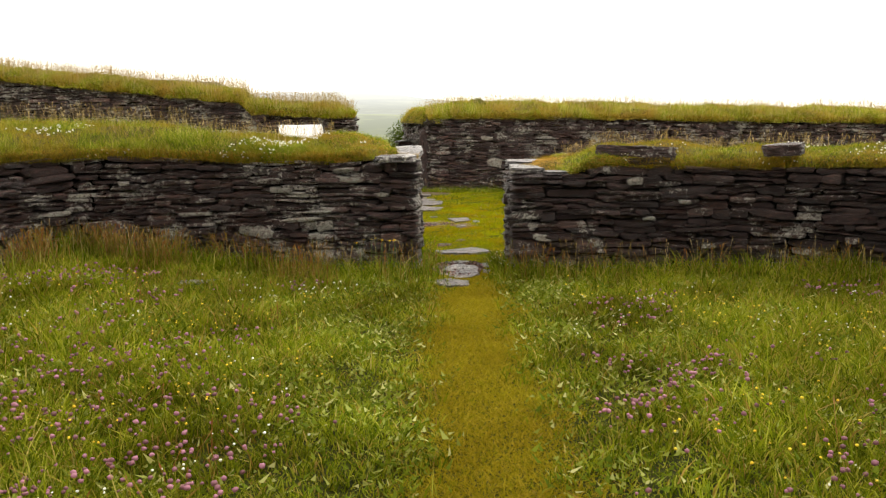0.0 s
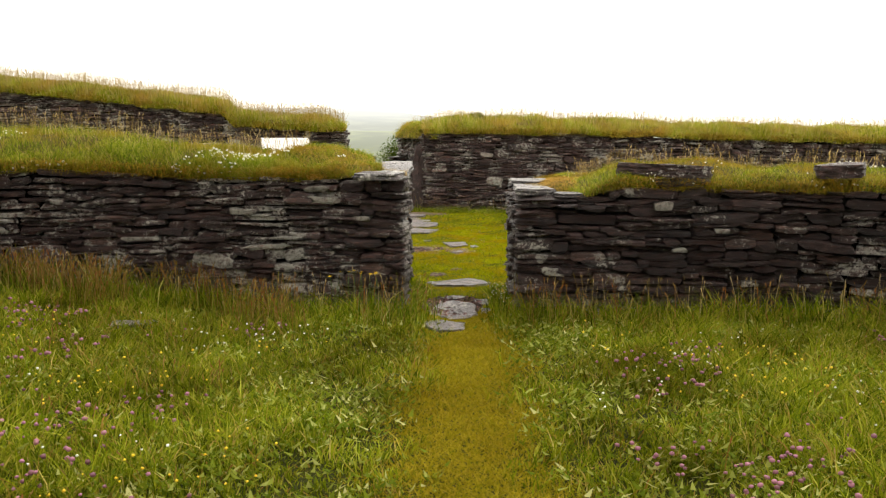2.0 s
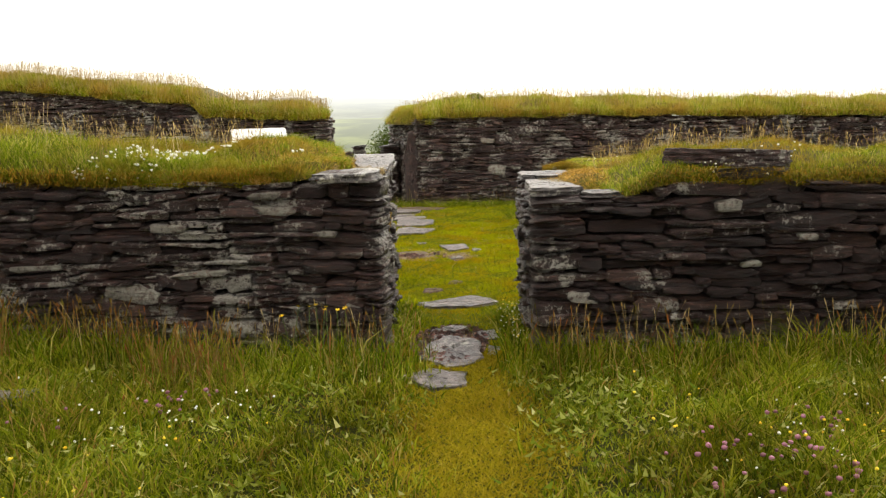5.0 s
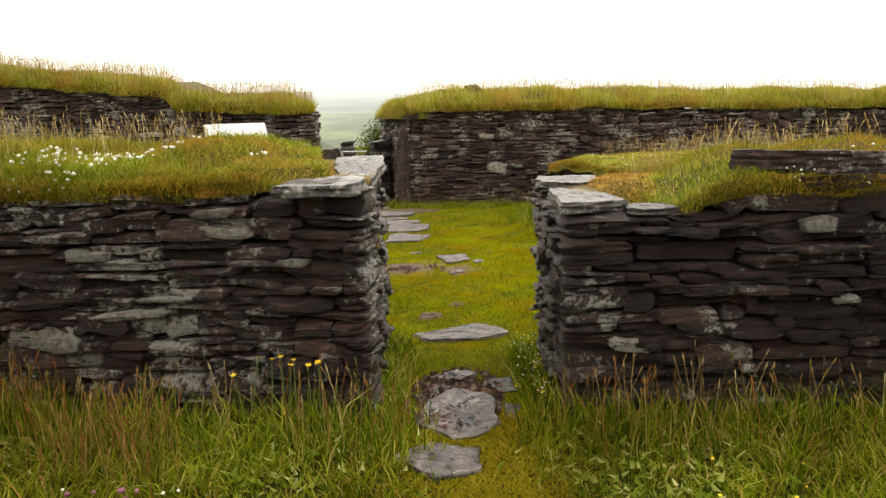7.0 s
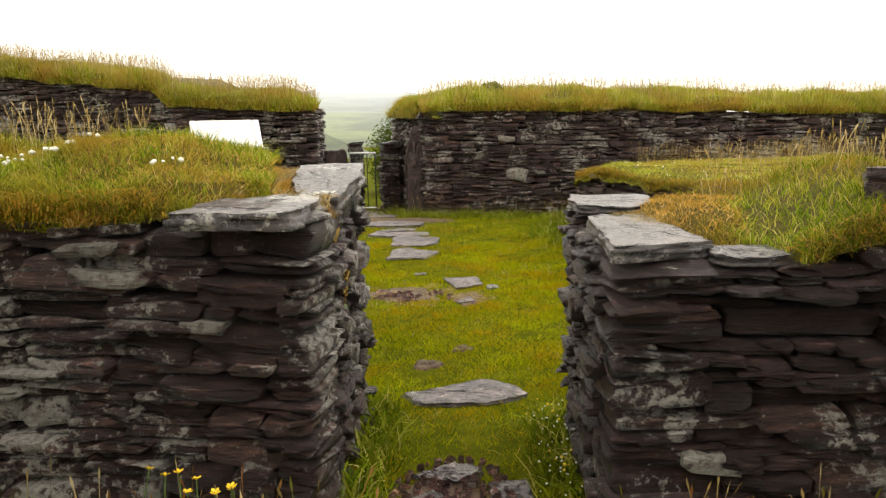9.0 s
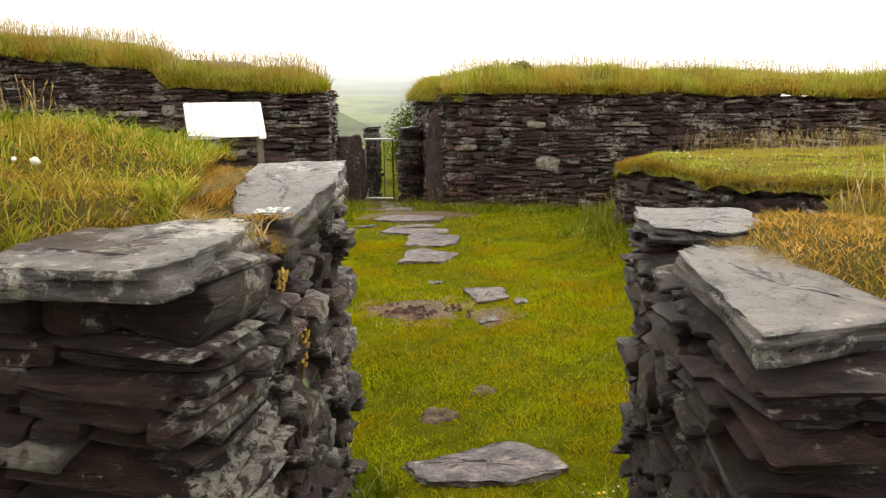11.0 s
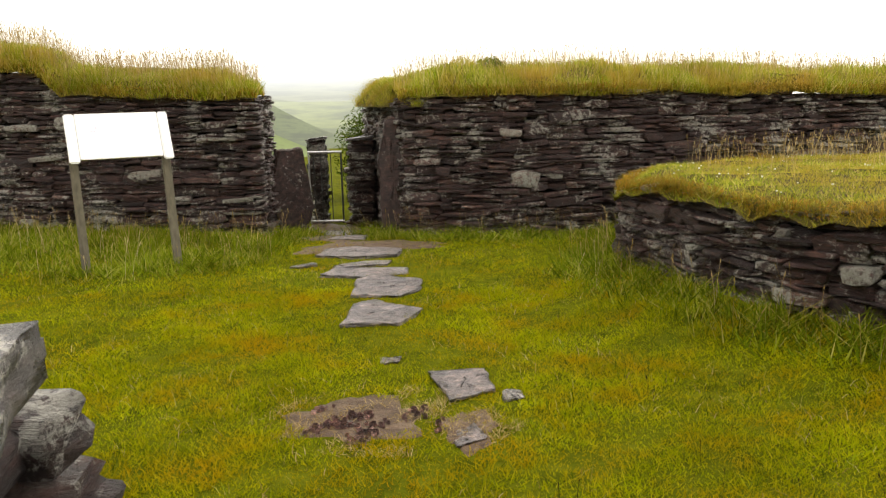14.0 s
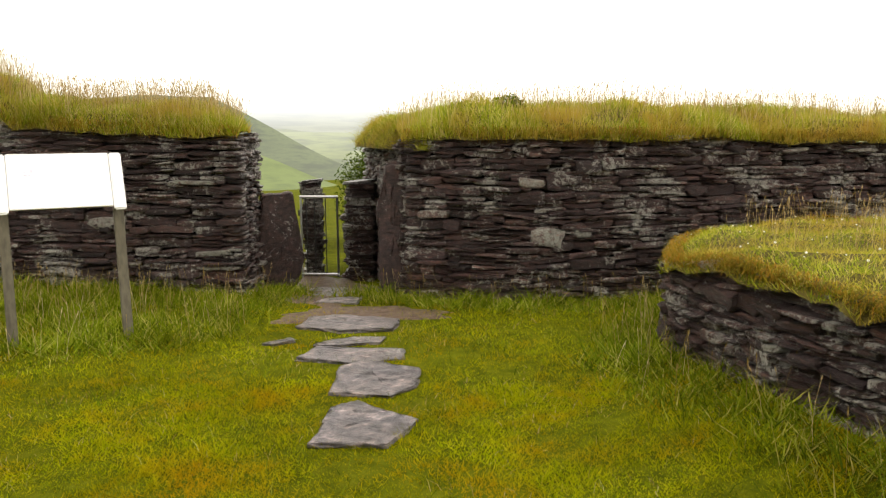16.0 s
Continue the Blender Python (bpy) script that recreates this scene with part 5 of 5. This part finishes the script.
def pier(x0, x1, y0, y1, z0, z1, label, seed):
    """A small pier of stacked slates with a cap."""
    r = np.random.default_rng(seed)
    base = new("stone_pier", None)
    base.location = ((x0 + x1) / 2, (y0 + y1) / 2, z0)
    tagged(base, label, "pier", "stone piers of the gateway")
    z = 0.0
    while z < z1 - z0 - 0.04:
        h = r.uniform(0.035, 0.08)
        me = slab_mesh((x1 - x0) * r.uniform(0.95, 1.08), (y1 - y0) * r.uniform(0.95, 1.06), h, r, 1, SLATE)
        ob = part("stone", me, None, base)
        ob.matrix_basis = pose(r.normal(0, 0.012), r.normal(0, 0.012), z, r.normal(0, 1), r.normal(0, 1), r.normal(0, 3))
        z += h * 0.97
    ob = part("cap_stone", slab_mesh((x1 - x0) * 1.14, (y1 - y0) * 1.1, 0.04, r, 1, SLAB), None, base, "pale grey cap slate")
    ob.matrix_basis = pose(0, 0, z, 0, -5, 0)
    return base


pier(-1.95, -1.46, 22.45, 22.95, -0.36, 1.1, "pier of stacked dark slates with a pale cap", 81)
pier(-2.60, -2.28, 22.75, 23.1, -0.36, 1.08, "narrow pier of stacked dark slates", 82)


def make_gate():
    gate = new("metal_gate", None)
    gate.location = (-2.5, 22.4, -0.2)
    tagged(gate, "small galvanised metal gate with upright bars, shut", "gate")
    w, h = 0.53, 1.12
    for name, z in (("top_rail", h), ("bottom_rail", 0.04)):
        bm = bmesh.new()
        rod(bm, (0, 0, z), (w, 0, z), 0.019)
        part(name, bm, STEEL, gate)
    for name, x in (("end_post", 0.012), ("end_post", w - 0.012)):
        bm = bmesh.new()
        rod(bm, (x, 0, 0.0), (x, 0, h), 0.015)
        part(name, bm, STEEL if x < 0.1 else IRON, gate)
    for x in (0.085, 0.2, 0.355):
        bm = bmesh.new()
        rod(bm, (x, 0, 0.04), (x, 0, h), 0.008)
        part("bar", bm, IRON, gate)
    for z in (0.25, 0.9):
        bm = bmesh.new()
        rod(bm, (-0.015, 0, z - 0.04), (-0.015, 0, z + 0.04), 0.014)
        part("hinge", bm, IRON, gate)


make_gate()

# ---------------------------------------------------------------- information board


def make_board():
    board = new("information_board", None)
    # foot of the board's middle; it faces along its own -y
    a, b = Vector((-3.927, 17.764, 0)), Vector((-3.087, 18.293, 0))
    mid = (a + b) / 2
    turn = math.degrees(math.atan2(b.y - a.y, b.x - a.x))
    w = (b - a).length
    g = float(ground_z(mid.x, mid.y))
    board.matrix_basis = pose(mid.x, mid.y, g, 0, 0, turn)
    tagged(board, "white information board on two grey timber legs", "sign")
    top, lean = 1.636 - g, math.atan2(0.24, 0.5)
    hgt = 0.49

    def lay(ob):
        # the sloping plane: its origin at the top edge, its z up along the slope
        ob.matrix_basis = pose(0, 0, top) @ pose(0, 0, 0, -math.degrees(lean), 0, 0) @ ob.matrix_basis
        return ob

    edge = 0.105
    bm = bmesh.new()
    box(bm, -w / 2 + edge, w / 2 - edge, -0.012, 0.012, -hgt, 0.0, 0.004)
    panel = lay(part("panel", bm, BOARD, board, "white panel with faint print"))
    for sgn in (-1, 1):
        x0, x1 = sorted((sgn * (w / 2 - edge + 0.006), sgn * w / 2))
        bm = bmesh.new()
        box(bm, x0, x1, -0.02, 0.014, -hgt - 0.035, 0.0, 0.012)
        lay(part("side_strip", bm, BOARD, board))
        bm = bmesh.new()
        box(bm, *sorted((sgn * (w / 2 - edge), sgn * (w / 2 - edge + 0.006))), -0.008, 0.008, -hgt, -0.01)
        lay(part("seam", bm, SEAM, board, "dark seam"))
        bm = bmesh.new()
        box(bm, x0 + 0.012, x1 - 0.006, 0.018, 0.085, -1.75, -0.03, 0.006)
        leg = part("leg", bm, TIMBER, board, "weathered grey-brown timber leg")
        leg.matrix_basis = pose(0, 0, top) @ pose(0, 0, 0, -9, 0, 0)
    for x, z, ln, h in ((-0.27, -0.2, 0.05, 0.012), (-0.22, -0.17, 0.02, 0.03), (-0.28, -0.17, 0.03, 0.01), (-0.14, -0.06, 0.05, 0.012)):
        bm = bmesh.new()
        box(bm, x, x + ln, -0.0145, -0.0125, z, z + h)
        part("print", bm, PRINT, panel, "faint bluish print")


make_board()

# ---------------------------------------------------------------- beyond the wall


def shrub(x, y, z, rad, height, seed, label="dense green shrub behind the enclosure wall", n=9000, material=SHRUB):
    r = np.random.default_rng(seed)
    ob = new("shrub", None)
    ob.location = (x, y, z)
    tagged(ob, label, "shrub")
    bm = bmesh.new()
    for k in range(7):
        a = r.uniform(0, 2 * math.pi)
        rod(bm, (0.03 * math.cos(a), 0.03 * math.sin(a), 0), (rad * 0.6 * math.cos(a), rad * 0.6 * math.sin(a), height * r.uniform(0.6, 0.9)), 0.012, 6)
    part("stems", bm, TIMBER, ob)
    u = r.normal(size=(n, 3))
    u /= np.linalg.norm(u, axis=1)[:, None]
    bumpy = 1 + 0.25 * wave(u[:, 0] * 2, u[:, 1] * 2 + u[:, 2], 1.5)
    c = u * (r.random(n) ** 0.4 * bumpy)[:, None] * [rad, rad, height * 0.55] + [0, 0, height * 0.52]
    a, b = r.normal(size=(n, 3)), r.normal(size=(n, 3))
    a = a / np.linalg.norm(a, axis=1)[:, None] * 0.032
    b = b / np.linalg.norm(b, axis=1)[:, None] * 0.016
    v = np.stack([c - a, c + b, c + a, c - b], 1).reshape(-1, 3)
    k = np.arange(n)[:, None] * 4
    t = np.concatenate([k + [0, 1, 2], k + [0, 2, 3]], 1).reshape(-1, 3)
    me = tri_soup("leaves", v, t, material)
    part("leaves", me, None, ob)


shrub(-2.0, 26.6, -0.5, 0.72, 2.0, 5, n=15000)
shrub(0.32, 21.0, 1.98, 0.2, 0.24, 6, "low leafy green weed growing on the wall's turf", 450, TALL)
shrub(-0.2, 20.8, 1.98, 0.17, 0.16, 7, "low leafy green weed growing on the wall's turf", 260, TALL)


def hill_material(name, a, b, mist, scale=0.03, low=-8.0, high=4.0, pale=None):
    """Fields and hedges far off; mist is a glow painted on for damp air, thicker towards the crest."""
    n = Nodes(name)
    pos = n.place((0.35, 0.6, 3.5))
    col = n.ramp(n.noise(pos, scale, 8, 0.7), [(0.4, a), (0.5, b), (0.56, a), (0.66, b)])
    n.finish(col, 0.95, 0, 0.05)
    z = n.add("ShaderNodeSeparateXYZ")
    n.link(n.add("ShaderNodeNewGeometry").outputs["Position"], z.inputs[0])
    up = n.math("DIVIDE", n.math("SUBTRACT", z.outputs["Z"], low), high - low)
    # haze put in as emission colour, from mist below to pale above
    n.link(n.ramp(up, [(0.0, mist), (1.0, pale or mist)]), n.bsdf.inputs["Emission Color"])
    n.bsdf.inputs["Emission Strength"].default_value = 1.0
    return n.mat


def hill(name, y0, depth, crest, material, label, seed):
    """A long ridge across the valley; crest(x) is its height."""
    nx, ny = 160, 18
    xs = np.linspace(-y0 * 1.4, y0 * 1.4, nx)
    verts = []
    for j in range(ny + 1):
        v = j / ny
        for x in xs:
            z = -16 + (crest(x) + 16) * math.sin(v * math.pi / 2) ** 1.2 + 0.006 * y0 * wave(x, v * depth, 9.0 / y0, seed) * v
            verts.append((x, y0 + depth * v, z))
    tris = []
    for j in range(ny):
        for i in range(nx - 1):
            a = j * nx + i
            tris += [(a, a + 1, a + nx + 1), (a, a + nx + 1, a + nx)]
    return tagged(new(name, tri_soup(name, np.array(verts), np.array(tris), material, True)), label, "hills", kind="structure")


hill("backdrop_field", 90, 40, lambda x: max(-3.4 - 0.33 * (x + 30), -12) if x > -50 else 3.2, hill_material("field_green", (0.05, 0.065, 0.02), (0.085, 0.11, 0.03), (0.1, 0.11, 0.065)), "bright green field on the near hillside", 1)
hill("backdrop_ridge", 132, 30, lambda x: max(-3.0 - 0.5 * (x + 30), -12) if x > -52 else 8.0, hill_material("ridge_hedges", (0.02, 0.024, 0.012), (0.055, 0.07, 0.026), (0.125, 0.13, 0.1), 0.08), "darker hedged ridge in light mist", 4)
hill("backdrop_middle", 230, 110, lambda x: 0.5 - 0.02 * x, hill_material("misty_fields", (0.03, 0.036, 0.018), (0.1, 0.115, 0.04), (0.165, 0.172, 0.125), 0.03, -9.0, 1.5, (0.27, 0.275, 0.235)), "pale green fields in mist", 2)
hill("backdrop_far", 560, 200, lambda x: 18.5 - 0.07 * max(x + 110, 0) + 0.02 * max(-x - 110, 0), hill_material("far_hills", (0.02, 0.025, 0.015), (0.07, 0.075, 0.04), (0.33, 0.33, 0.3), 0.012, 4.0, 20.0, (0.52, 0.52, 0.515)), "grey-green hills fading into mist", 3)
